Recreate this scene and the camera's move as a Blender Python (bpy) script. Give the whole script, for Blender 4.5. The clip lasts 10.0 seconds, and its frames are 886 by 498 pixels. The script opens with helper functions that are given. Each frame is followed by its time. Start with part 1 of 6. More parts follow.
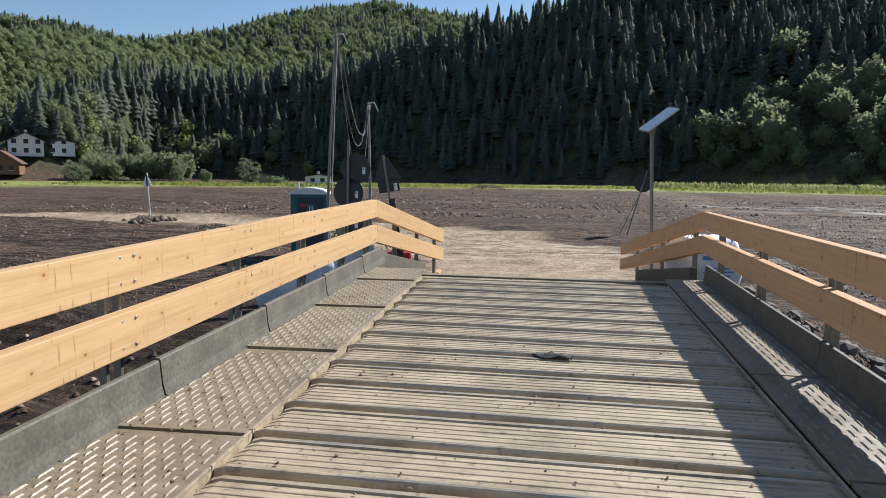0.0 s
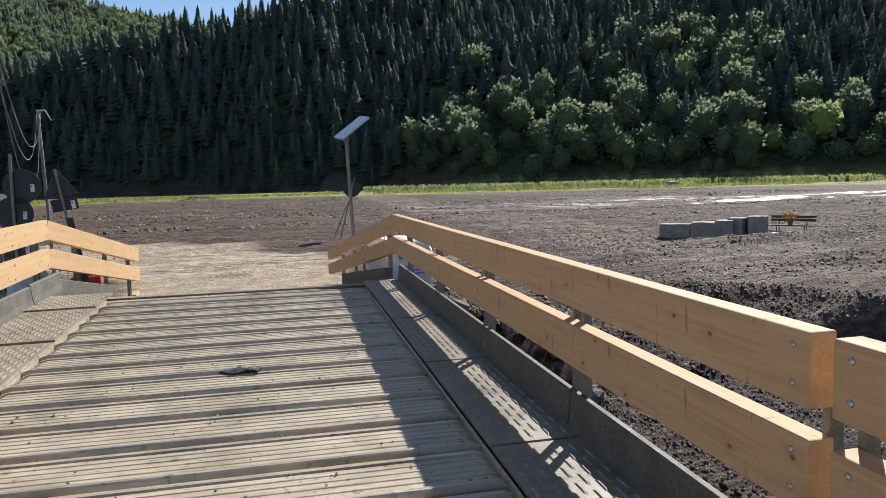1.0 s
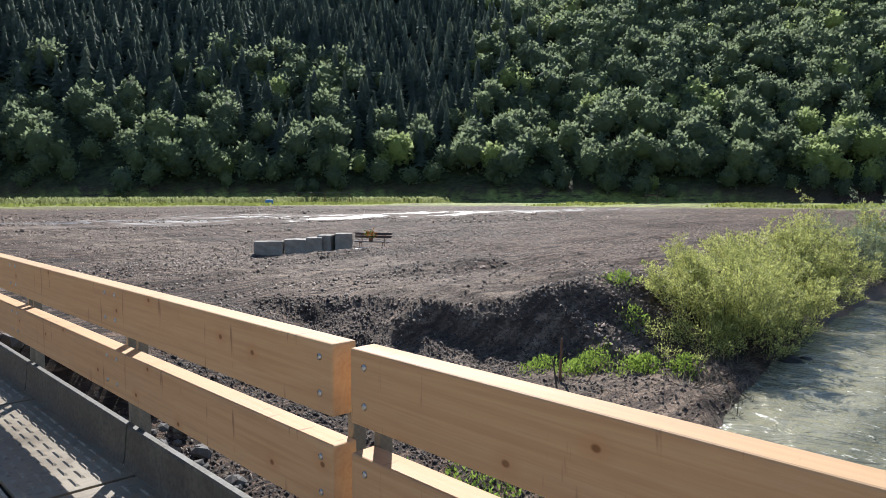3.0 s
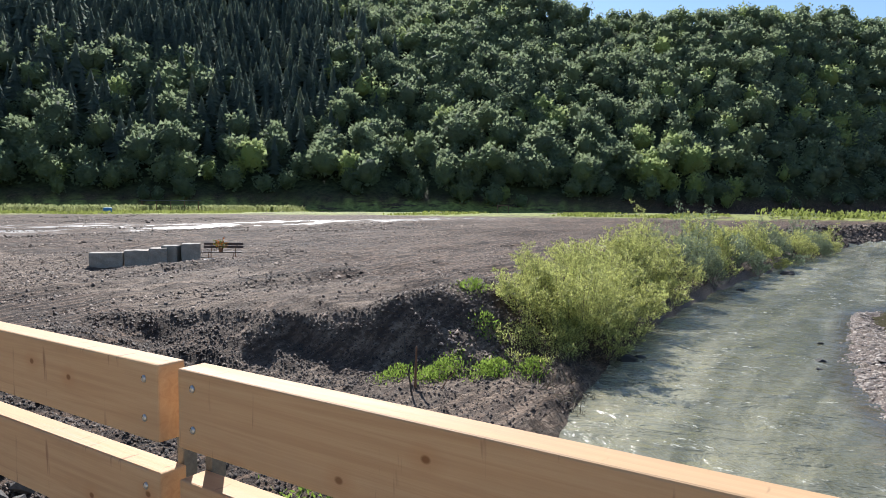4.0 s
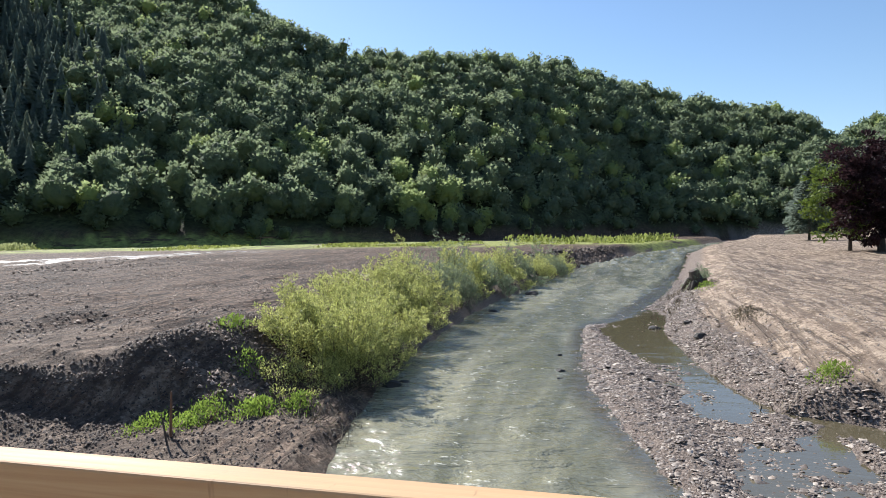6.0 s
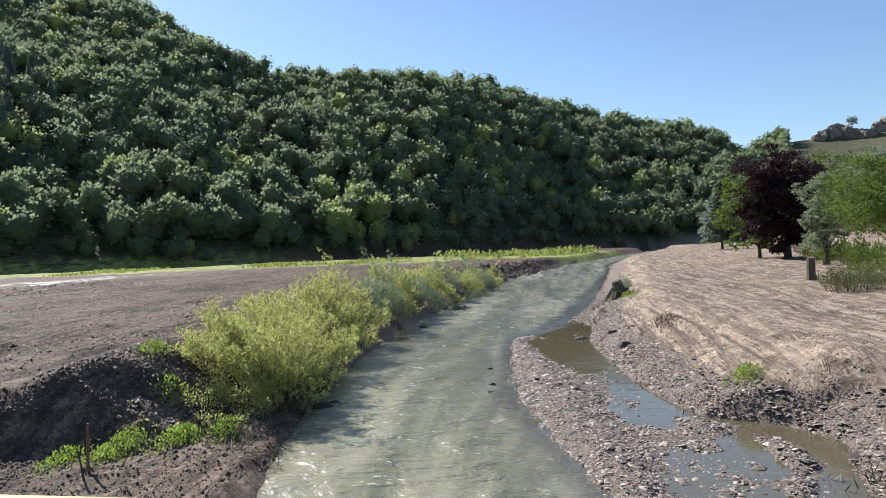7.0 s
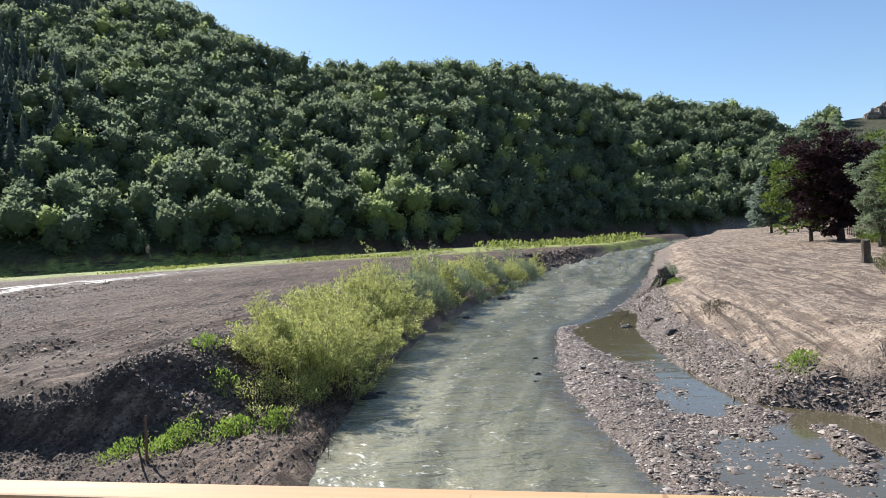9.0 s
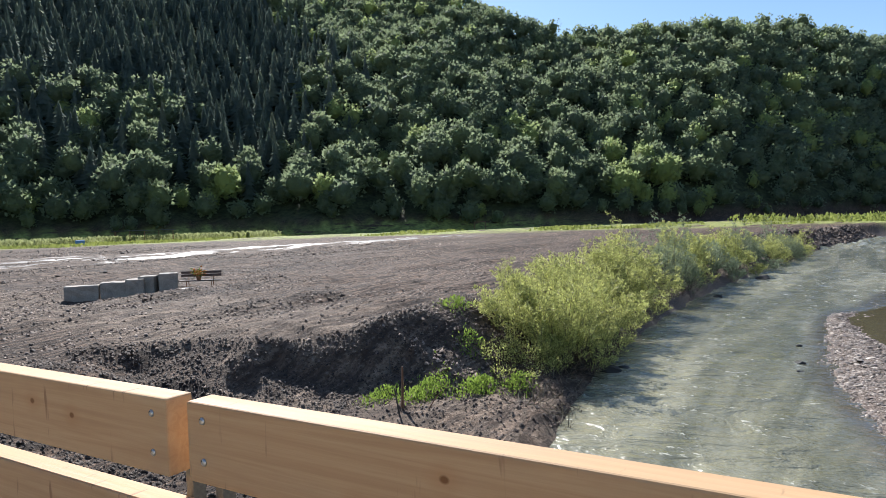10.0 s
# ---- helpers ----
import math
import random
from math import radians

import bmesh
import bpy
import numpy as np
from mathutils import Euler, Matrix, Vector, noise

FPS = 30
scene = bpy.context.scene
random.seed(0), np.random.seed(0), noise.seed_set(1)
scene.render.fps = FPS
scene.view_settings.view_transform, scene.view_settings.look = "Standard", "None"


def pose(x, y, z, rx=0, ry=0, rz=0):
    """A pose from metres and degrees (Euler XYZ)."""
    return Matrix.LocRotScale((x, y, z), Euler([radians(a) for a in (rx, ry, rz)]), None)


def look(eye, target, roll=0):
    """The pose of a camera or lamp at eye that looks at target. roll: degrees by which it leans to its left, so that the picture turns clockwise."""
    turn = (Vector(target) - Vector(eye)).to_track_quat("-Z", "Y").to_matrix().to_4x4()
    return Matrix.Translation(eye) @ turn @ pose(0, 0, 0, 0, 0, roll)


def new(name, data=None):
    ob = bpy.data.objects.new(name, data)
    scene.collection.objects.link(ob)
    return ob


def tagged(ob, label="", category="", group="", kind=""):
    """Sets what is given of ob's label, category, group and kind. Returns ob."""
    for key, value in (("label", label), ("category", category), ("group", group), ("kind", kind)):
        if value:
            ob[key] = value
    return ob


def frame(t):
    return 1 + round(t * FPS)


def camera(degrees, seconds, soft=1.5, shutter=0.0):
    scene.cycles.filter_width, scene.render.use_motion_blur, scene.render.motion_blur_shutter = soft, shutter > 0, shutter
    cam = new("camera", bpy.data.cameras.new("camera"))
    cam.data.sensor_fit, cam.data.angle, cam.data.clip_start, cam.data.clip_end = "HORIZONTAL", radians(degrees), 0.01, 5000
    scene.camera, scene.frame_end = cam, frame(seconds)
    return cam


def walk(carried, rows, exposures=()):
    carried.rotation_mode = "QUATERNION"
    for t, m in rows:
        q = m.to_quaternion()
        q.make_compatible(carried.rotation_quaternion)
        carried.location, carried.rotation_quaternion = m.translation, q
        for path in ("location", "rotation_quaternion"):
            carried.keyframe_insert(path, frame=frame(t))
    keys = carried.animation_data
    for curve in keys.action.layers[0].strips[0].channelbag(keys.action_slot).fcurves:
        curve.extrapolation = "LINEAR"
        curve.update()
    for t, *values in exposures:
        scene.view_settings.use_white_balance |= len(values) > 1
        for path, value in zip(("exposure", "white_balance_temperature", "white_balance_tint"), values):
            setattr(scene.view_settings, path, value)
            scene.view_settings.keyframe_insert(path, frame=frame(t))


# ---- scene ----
cam = camera(64.6, 10.0, 0.75)
PATH = [
    (0, (1.114, -0.392, 1.591), (0.763, 1.566, 1.38), 0.6),
    (0.5, (1.34, -0.447, 1.61), (1.372, 1.541, 1.39), -0.5),
    (1, (1.479, -0.463, 1.617), (1.903, 1.482, 1.419), -1.5),
    (1.5, (1.599, -0.478, 1.612), (2.367, 1.359, 1.422), -1.5),
    (2, (1.655, -0.495, 1.614), (2.681, 1.211, 1.428), -0.8),
    (2.5, (1.682, -0.498, 1.606), (2.907, 1.073, 1.432), -0.3),
    (3, (1.713, -0.51, 1.617), (3.105, 0.916, 1.455), 0.1),
    (4.3, (1.767, -0.579, 1.633), (3.482, 0.443, 1.508), 0.5),
    (4.5, (1.765, -0.595, 1.636), (3.517, 0.363, 1.518), 0.5),
    (5, (1.774, -0.622, 1.637), (3.603, 0.182, 1.538), 0.2),
    (5.5, (1.778, -0.639, 1.64), (3.666, 0.017, 1.564), -0.1),
    (6, (1.759, -0.664, 1.638), (3.69, -0.144, 1.59), -0.7),
    (7.5, (1.734, -0.674, 1.643), (3.715, -0.397, 1.643), -2.6),
    (8, (1.71, -0.678, 1.64), (3.69, -0.396, 1.637), -3.2),
    (8.5, (1.714, -0.661, 1.623), (3.686, -0.333, 1.612), -3.4),
    (9, (1.702, -0.648, 1.649), (3.653, -0.211, 1.622), -3.3),
    (9.5, (1.657, -0.646, 1.649), (3.54, 0.025, 1.599), -3.0),
    (10, (1.684, -0.519, 1.646), (3.374, 0.547, 1.563), -1.8),
]
EXPOSURES = [(0, 0.55, 6080, 10), (2.5, 0.76, 5960, 10), (4.5, 0.87, 5940, 10), (7.5, 0.88, 6050, 10), (10, 0.85, 5940, 10)]
walk(cam, [(t, look(eye, target, roll)) for t, eye, target, roll in PATH], EXPOSURES)

# ---- light ----
SUN_AZ, SUN_EL = 41.0, 36.5          # degrees clockwise from +y, and above the horizon
world = bpy.data.worlds.new("sky")
scene.world = world
world.use_nodes = True
wn = world.node_tree.nodes
sky = wn.new("ShaderNodeTexSky")
sky.sky_type = "NISHITA"
sky.sun_disc = False
sky.sun_elevation = radians(SUN_EL)
sky.sun_rotation = radians(SUN_AZ)
sky.air_density, sky.dust_density, sky.ozone_density = 1.0, 0.25, 2.5
wn["Background"].inputs["Strength"].default_value = 0.078
world.node_tree.links.new(sky.outputs[0], wn["Background"].inputs[0])
sun = new("sun", bpy.data.lights.new("sun", "SUN"))
sun.data.energy, sun.data.angle, sun.data.color = 5.0, radians(0.55), (1.0, 0.945, 0.87)
to_sun = Vector((math.sin(radians(SUN_AZ)) * math.cos(radians(SUN_EL)), math.cos(radians(SUN_AZ)) * math.cos(radians(SUN_EL)), math.sin(radians(SUN_EL))))
sun.matrix_world = look((0, 0, 60), Vector((0, 0, 60)) - to_sun)


# ---- materials ----
class Mat:
    """A node material with short calls for the usual nodes."""

    def __init__(self, name, rough=0.8, metal=0.0, spec=0.5):
        self.m = bpy.data.materials.new(name)
        self.m.use_nodes = True
        self.t = self.m.node_tree
        self.b = self.t.nodes["Principled BSDF"]
        self.b.inputs["Roughness"].default_value = rough
        self.b.inputs["Metallic"].default_value = metal
        self.b.inputs["Specular IOR Level"].default_value = spec

    def node(self, kind, **sets):
        n = self.t.nodes.new("ShaderNode" + kind)
        for k, v in sets.items():
            n.inputs[k].default_value = v
        return n

    def link(self, a, b):
        self.t.links.new(a, b)

    def coords(self, kind="Object", scale=(1, 1, 1)):
        c = self.t.nodes.new("ShaderNodeTexCoord")
        mp = self.node("Mapping", Scale=scale)
        self.link(c.outputs[kind], mp.inputs[0])
        return mp.outputs[0]

    def world(self, scale=(1, 1, 1)):
        c = self.t.nodes.new("ShaderNodeNewGeometry")
        mp = self.node("Mapping", Scale=scale)
        self.link(c.outputs["Position"], mp.inputs[0])
        return mp.outputs[0]

    def noise(self, vec, scale, detail=5.0, rough=0.6, dist=0.0):
        n = self.node("TexNoise", Scale=scale, Detail=detail, Roughness=rough, Distortion=dist)
        self.link(vec, n.inputs["Vector"])
        return n.outputs["Fac"]

    def ramp(self, fac, stops):
        n = self.t.nodes.new("ShaderNodeValToRGB")
        while len(n.color_ramp.elements) < len(stops):
            n.color_ramp.elements.new(0.5)
        for e, (p, c) in zip(n.color_ramp.elements, stops):
            e.position = p
            e.color = (*c, 1) if not isinstance(c, (int, float)) else (c, c, c, 1)
        self.link(fac, n.inputs[0])
        return n.outputs[0]

    def mix(self, fac, a, b, mode="MIX"):
        n = self.t.nodes.new("ShaderNodeMix")
        n.data_type, n.blend_type = "RGBA", mode
        for v, i in ((fac, 0), (a, 6), (b, 7)):
            if isinstance(v, (int, float)):
                n.inputs[i].default_value = v if i == 0 else (v, v, v, 1)
            elif isinstance(v, tuple):
                n.inputs[i].default_value = (*v, 1)
            else:
                self.link(v, n.inputs[i])
        return n.outputs[2]

    def math(self, op, a, b=0.0):
        n = self.t.nodes.new("ShaderNodeMath")
        n.operation = op
        for v, i in ((a, 0), (b, 1)):
            if isinstance(v, (int, float)):
                n.inputs[i].default_value = v
            else:
                self.link(v, n.inputs[i])
        return n.outputs[0]

    def attr(self, name):
        n = self.t.nodes.new("ShaderNodeAttribute")
        n.attribute_name = name
        return n.outputs["Fac"]

    def island(self):
        return self.t.nodes.new("ShaderNodeNewGeometry").outputs["Random Per Island"]

    def rnd(self):
        return self.t.nodes.new("ShaderNodeObjectInfo").outputs["Random"]

    def color(self, c):
        if isinstance(c, tuple):
            self.b.inputs["Base Color"].default_value = (*c, 1)
        else:
            self.link(c, self.b.inputs["Base Color"])

    def rough(self, r):
        self.link(r, self.b.inputs["Roughness"])

    def bump(self, height, strength=0.5, distance=0.01):
        n = self.node("Bump", Strength=strength, Distance=distance)
        self.link(height, n.inputs["Height"])
        self.link(n.outputs[0], self.b.inputs["Normal"])


def plain(name, c, rough=0.6, metal=0.0, vary=0.25, scale=6.0, bump=0.2):
    """A plain surface with dirt at two scales."""
    m = Mat(name, rough, metal)
    v = m.coords()
    a, b = m.noise(v, scale), m.noise(v, scale * 9)
    f = m.math("MULTIPLY", a, b)
    d = tuple(x * (1 - vary) for x in c)
    l = tuple(min(1, x * (1 + vary * 0.6)) for x in c)
    m.color(m.ramp(f, [(0.12, d), (0.4, l)]))
    m.rough(m.ramp(a, [(0.3, max(0.05, rough - 0.12)), (0.7, min(1, rough + 0.12))]))
    m.bump(b, bump, 0.004)
    return m.m


def leaf_material(name, dark, light, trans=0.45, scale=0.6, single=0.55, spec=0.15, bright=None):
    m = Mat(name, 0.6, 0.0, spec)
    v = m.world()
    f = m.math("ADD", m.math("MULTIPLY", m.island(), single), m.math("MULTIPLY", m.noise(v, scale, 3), 1.0 - single))
    c = m.ramp(f, [(0.25, dark), (0.72, light)])
    if bright:
        c = m.mix(m.attr("tone"), c, bright)
    m.color(c)
    tr = m.node("BsdfTranslucent")
    m.link(m.mix(0.5, c, tuple(min(1, x * 1.6) for x in light)), tr.inputs["Color"])
    mx = m.node("MixShader", Fac=trans)
    m.link(m.b.outputs[0], mx.inputs[1])
    m.link(tr.outputs[0], mx.inputs[2])
    m.link(mx.outputs[0], m.t.nodes["Material Output"].inputs["Surface"])
    return m.m


def wood_crown_material(name, dark, light, bright):
    """Massed foliage: leaf clumps at two sizes in colour and relief, hue drifting from stand to stand."""
    m = Mat(name, 0.75, 0.0, 0.08)
    v = m.world()
    clump, leaf, stand = m.noise(v, 0.55, 3, 0.6), m.noise(v, 2.1, 4, 0.75), m.noise(v, 0.035, 3)
    f = m.math("ADD", m.math("MULTIPLY", clump, 0.4), m.math("ADD", m.math("MULTIPLY", leaf, 0.35), m.math("MULTIPLY", stand, 0.25)))
    c = m.ramp(f, [(0.36, dark), (0.62, light)])
    c = m.mix(m.attr("tone"), c, bright)
    m.color(c)
    m.bump(m.math("ADD", m.math("MULTIPLY", clump, 0.5), m.math("MULTIPLY", leaf, 0.7)), 0.9, 0.8)
    tr = m.node("BsdfTranslucent")
    m.link(m.mix(0.5, c, tuple(min(1, x * 1.5) for x in light)), tr.inputs["Color"])
    mx = m.node("MixShader", Fac=0.5)
    m.link(m.b.outputs[0], mx.inputs[1])
    m.link(tr.outputs[0], mx.inputs[2])
    m.link(mx.outputs[0], m.t.nodes["Material Output"].inputs["Surface"])
    return m.m


def wood_board_material(name="spruce_board", tint=(1.0, 1.0, 0.95)):
    m = Mat(name, 0.7, 0.0, 0.2)
    g = m.noise(m.coords("Object", (9.0, 0.22, 9.0)), 3.0, 6, 0.55, 1.2)
    fine = m.noise(m.coords("Object", (60, 2.0, 60)), 4.0, 4)
    c = m.ramp(g, [(0.3, (0.50, 0.312, 0.160)), (0.5, (0.575, 0.380, 0.203)), (0.72, (0.62, 0.432, 0.243))])
    c = m.mix(m.ramp(fine, [(0.45, 0.0), (0.75, 0.25)]), c, (0.46, 0.26, 0.12))
    # knots, laid out along the board and shifted from board to board
    sep = m.t.nodes.new("ShaderNodeSeparateXYZ")
    m.link(m.coords("Object"), sep.inputs[0])
    com = m.t.nodes.new("ShaderNodeCombineXYZ")
    m.link(m.math("ADD", sep.outputs["Y"], m.math("MULTIPLY", m.rnd(), 37.0)), com.inputs[0])
    m.link(m.math("ADD", m.math("MULTIPLY", sep.outputs["Z"], 1.35), m.math("MULTIPLY", m.rnd(), 11.0)), com.inputs[1])
    k = m.t.nodes.new("ShaderNodeTexVoronoi")
    k.voronoi_dimensions = "2D"
    k.inputs["Scale"].default_value = 2.3
    m.link(com.outputs[0], k.inputs["Vector"])
    d = k.outputs["Distance"]
    c = m.mix(m.ramp(d, [(0.03, 0.45), (0.16, 0.0)]), c, (0.50, 0.27, 0.12))
    c = m.mix(m.ramp(d, [(0.022, 0.85), (0.04, 0.0)]), c, (0.20, 0.085, 0.03))
    # short dark drying marks across the board
    st = m.noise(m.coords("Object", (5.0, 22.0, 2.6)), 1.0, 3, 0.6)
    c = m.mix(m.ramp(st, [(0.64, 0.0), (0.70, 0.7)]), c, (0.27, 0.15, 0.08))
    dirt = m.noise(m.coords("Object", (3.0, 1.2, 3.0)), 1.0, 5, 0.65)
    c = m.mix(m.ramp(dirt, [(0.52, 0.0), (0.75, 0.45)]), c, (0.46, 0.31, 0.18))
    m.color(m.mix(1.0, c, tint, "MULTIPLY"))
    m.rough(m.ramp(g, [(0.3, 0.55), (0.7, 0.8)]))
    m.bump(fine, 0.2, 0.003)
    return m.m


def steel_deck_material(name="muddy_steel", mud=0.92, wear=0.55):
    """Steel under a film of dried mud, wiped through to the metal on the ribs and caked in the hollows."""
    m = Mat(name, 0.5, 0.0)
    v = m.world()
    a = m.noise(v, 1.6, 6, 0.65)
    b = m.noise(v, 14.0, 5)
    fine = m.noise(v, 70.0, 4, 0.7)
    s = m.noise(m.world((0.9, 3.0, 1.0)), 3.0, 5, 0.7)
    streak = m.noise(m.world((0.7, 16.0, 1.0)), 2.0, 5, 0.65)
    f = m.math("ADD", m.math("MULTIPLY", a, 0.4), m.math("ADD", m.math("MULTIPLY", s, 0.3), m.math("MULTIPLY", streak, 0.3)))
    c = m.ramp(f, [(0.36, (0.23 * mud, 0.178 * mud, 0.118 * mud)), (0.5, (0.47 * mud, 0.375 * mud, 0.245 * mud)), (0.64, (0.62 * mud, 0.51 * mud, 0.35 * mud))])
    c = m.mix(m.ramp(b, [(0.59, 0.0), (0.68, 0.7)]), c, (0.13, 0.095, 0.06))
    c = m.mix(m.ramp(fine, [(0.60, 0.0), (0.72, 0.5)]), c, (0.12, 0.088, 0.055))
    sep = m.t.nodes.new("ShaderNodeSeparateXYZ")
    m.link(m.coords("Object"), sep.inputs[0])
    worn = m.math("MULTIPLY", m.ramp(streak, [(0.46, 0.0), (0.56, 1.0)]), m.ramp(sep.outputs["Z"], [(0.0, 0.0), (0.003, 1.0)]))
    c = m.mix(m.math("MULTIPLY", worn, wear), c, (0.36, 0.34, 0.30))
    m.color(c)
    m.link(m.math("MULTIPLY", worn, wear * 0.9), m.b.inputs["Metallic"])
    m.rough(m.mix(worn, m.ramp(f, [(0.38, 0.36), (0.62, 0.62)]), 0.30))
    m.bump(m.math("ADD", m.math("MULTIPLY", b, 0.8), m.math("MULTIPLY", fine, 0.3)), 0.45, 0.008)
    return m.m


def ground_material():
    """Churned soil, with masks for road, gravel, grass, wet places and forest floor."""
    m = Mat("ground", 0.9, 0.0, 0.15)
    v = m.world()
    n1, n2, n3 = m.noise(v, 0.12, 6, 0.6), m.noise(v, 1.7, 7, 0.7), m.noise(v, 11.0, 6, 0.7)
    tracks = m.noise(m.world((0.25, 2.2, 1.0)), 1.1, 5, 0.6, 0.6)
    f = m.math("ADD", m.math("MULTIPLY", n2, 0.5), m.math("MULTIPLY", n3, 0.5))
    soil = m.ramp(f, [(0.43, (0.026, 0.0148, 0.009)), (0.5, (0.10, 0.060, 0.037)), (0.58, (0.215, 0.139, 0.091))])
    # Shaded furrow sides are put into the soil colour as dark streaks and bands.
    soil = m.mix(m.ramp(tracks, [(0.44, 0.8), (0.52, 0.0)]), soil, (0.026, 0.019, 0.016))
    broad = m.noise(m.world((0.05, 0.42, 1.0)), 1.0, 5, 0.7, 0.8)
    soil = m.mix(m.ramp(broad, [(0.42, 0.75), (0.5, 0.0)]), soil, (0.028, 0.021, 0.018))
    soil = m.mix(m.ramp(broad, [(0.54, 0.0), (0.66, 0.5)]), soil, (0.20, 0.134, 0.093))
    speck = m.noise(v, 5.5, 3, 0.8)
    soil = m.mix(m.ramp(speck, [(0.58, 0.0), (0.64, 0.7)]), soil, (0.34, 0.27, 0.205))
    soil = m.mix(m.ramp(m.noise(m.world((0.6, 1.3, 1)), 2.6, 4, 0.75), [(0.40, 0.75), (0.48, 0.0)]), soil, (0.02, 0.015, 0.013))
    soil = m.mix(m.ramp(n1, [(0.4, 0.0), (0.62, 0.3)]), soil, (0.14, 0.093, 0.065))
    wv = m.t.nodes.new("ShaderNodeTexWave")
    wv.wave_type, wv.bands_direction, wv.wave_profile = "BANDS", "Y", "SIN"
    for key, val in (("Scale", 1.1), ("Distortion", 9.0), ("Detail", 4.0), ("Detail Scale", 1.6), ("Detail Roughness", 0.7)):
        wv.inputs[key].default_value = val
    m.link(m.world((0.16, 1.0, 1.0)), wv.inputs["Vector"])
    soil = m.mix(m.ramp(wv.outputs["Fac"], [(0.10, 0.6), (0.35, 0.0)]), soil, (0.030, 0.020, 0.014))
    soil = m.mix(m.ramp(wv.outputs["Fac"], [(0.80, 0.0), (0.95, 0.4)]), soil, (0.26, 0.172, 0.115))
    tan = m.ramp(f, [(0.43, (0.25, 0.185, 0.12)), (0.57, (0.52, 0.41, 0.28))])
    # Bank darkening: damp soil, plus the backlit slope's shade put into the colour.
    soil = m.mix(m.math("MULTIPLY", m.attr("damp_shade"), 0.6), soil, (0.036, 0.025, 0.018))
    soil = m.mix(m.attr("road"), soil, tan)
    dry = m.ramp(f, [(0.43, (0.13, 0.095, 0.066)), (0.5, (0.30, 0.225, 0.16)), (0.58, (0.50, 0.39, 0.285))])
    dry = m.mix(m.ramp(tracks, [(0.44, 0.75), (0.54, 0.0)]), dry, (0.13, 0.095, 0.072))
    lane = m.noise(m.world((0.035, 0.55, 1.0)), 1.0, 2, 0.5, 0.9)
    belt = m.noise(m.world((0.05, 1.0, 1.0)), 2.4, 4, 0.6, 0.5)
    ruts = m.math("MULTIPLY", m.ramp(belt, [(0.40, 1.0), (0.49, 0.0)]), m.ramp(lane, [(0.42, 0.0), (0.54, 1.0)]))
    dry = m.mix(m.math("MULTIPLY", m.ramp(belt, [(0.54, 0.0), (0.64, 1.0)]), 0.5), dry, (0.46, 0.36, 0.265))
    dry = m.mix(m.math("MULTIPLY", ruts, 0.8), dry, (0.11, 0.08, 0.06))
    soil = m.mix(m.attr("dry"), soil, dry)
    gravel = m.ramp(m.noise(v, 22.0, 5, 0.7), [(0.38, (0.06, 0.045, 0.037)), (0.6, (0.27, 0.215, 0.175))])
    soil = m.mix(m.attr("gravel"), soil, gravel)
    grass = m.ramp(m.noise(v, 0.9, 6), [(0.38, (0.16, 0.175, 0.05)), (0.62, (0.34, 0.36, 0.10))])
    gmask = m.math("MULTIPLY", m.attr("grass"), m.ramp(m.noise(m.world((0.06, 0.2, 1)), 1.0, 6, 0.7), [(0.38, 0.0), (0.48, 1.0)]))
    soil = m.mix(gmask, soil, grass)
    undergrowth = m.ramp(m.noise(v, 0.5, 6, 0.75), [(0.36, (0.022, 0.026, 0.014)), (0.62, (0.085, 0.10, 0.045))])
    soil = m.mix(m.attr("forest"), soil, undergrowth)
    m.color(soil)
    wet = m.math("MULTIPLY", m.attr("wet"), m.ramp(m.noise(m.world((0.10, 0.7, 1)), 1.3, 5), [(0.50, 0.0), (0.58, 1.0)]))
    m.rough(m.mix(wet, 0.88, 0.36))
    m.link(m.math("ADD", 0.15, m.math("MULTIPLY", wet, 0.28)), m.b.inputs["Specular IOR Level"])
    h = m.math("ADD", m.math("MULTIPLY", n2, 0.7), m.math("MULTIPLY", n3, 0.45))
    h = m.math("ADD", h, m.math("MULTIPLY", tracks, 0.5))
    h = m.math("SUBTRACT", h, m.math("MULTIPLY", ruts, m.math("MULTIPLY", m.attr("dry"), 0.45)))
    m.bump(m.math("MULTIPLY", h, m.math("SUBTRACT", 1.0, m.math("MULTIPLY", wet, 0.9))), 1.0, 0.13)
    return m.m


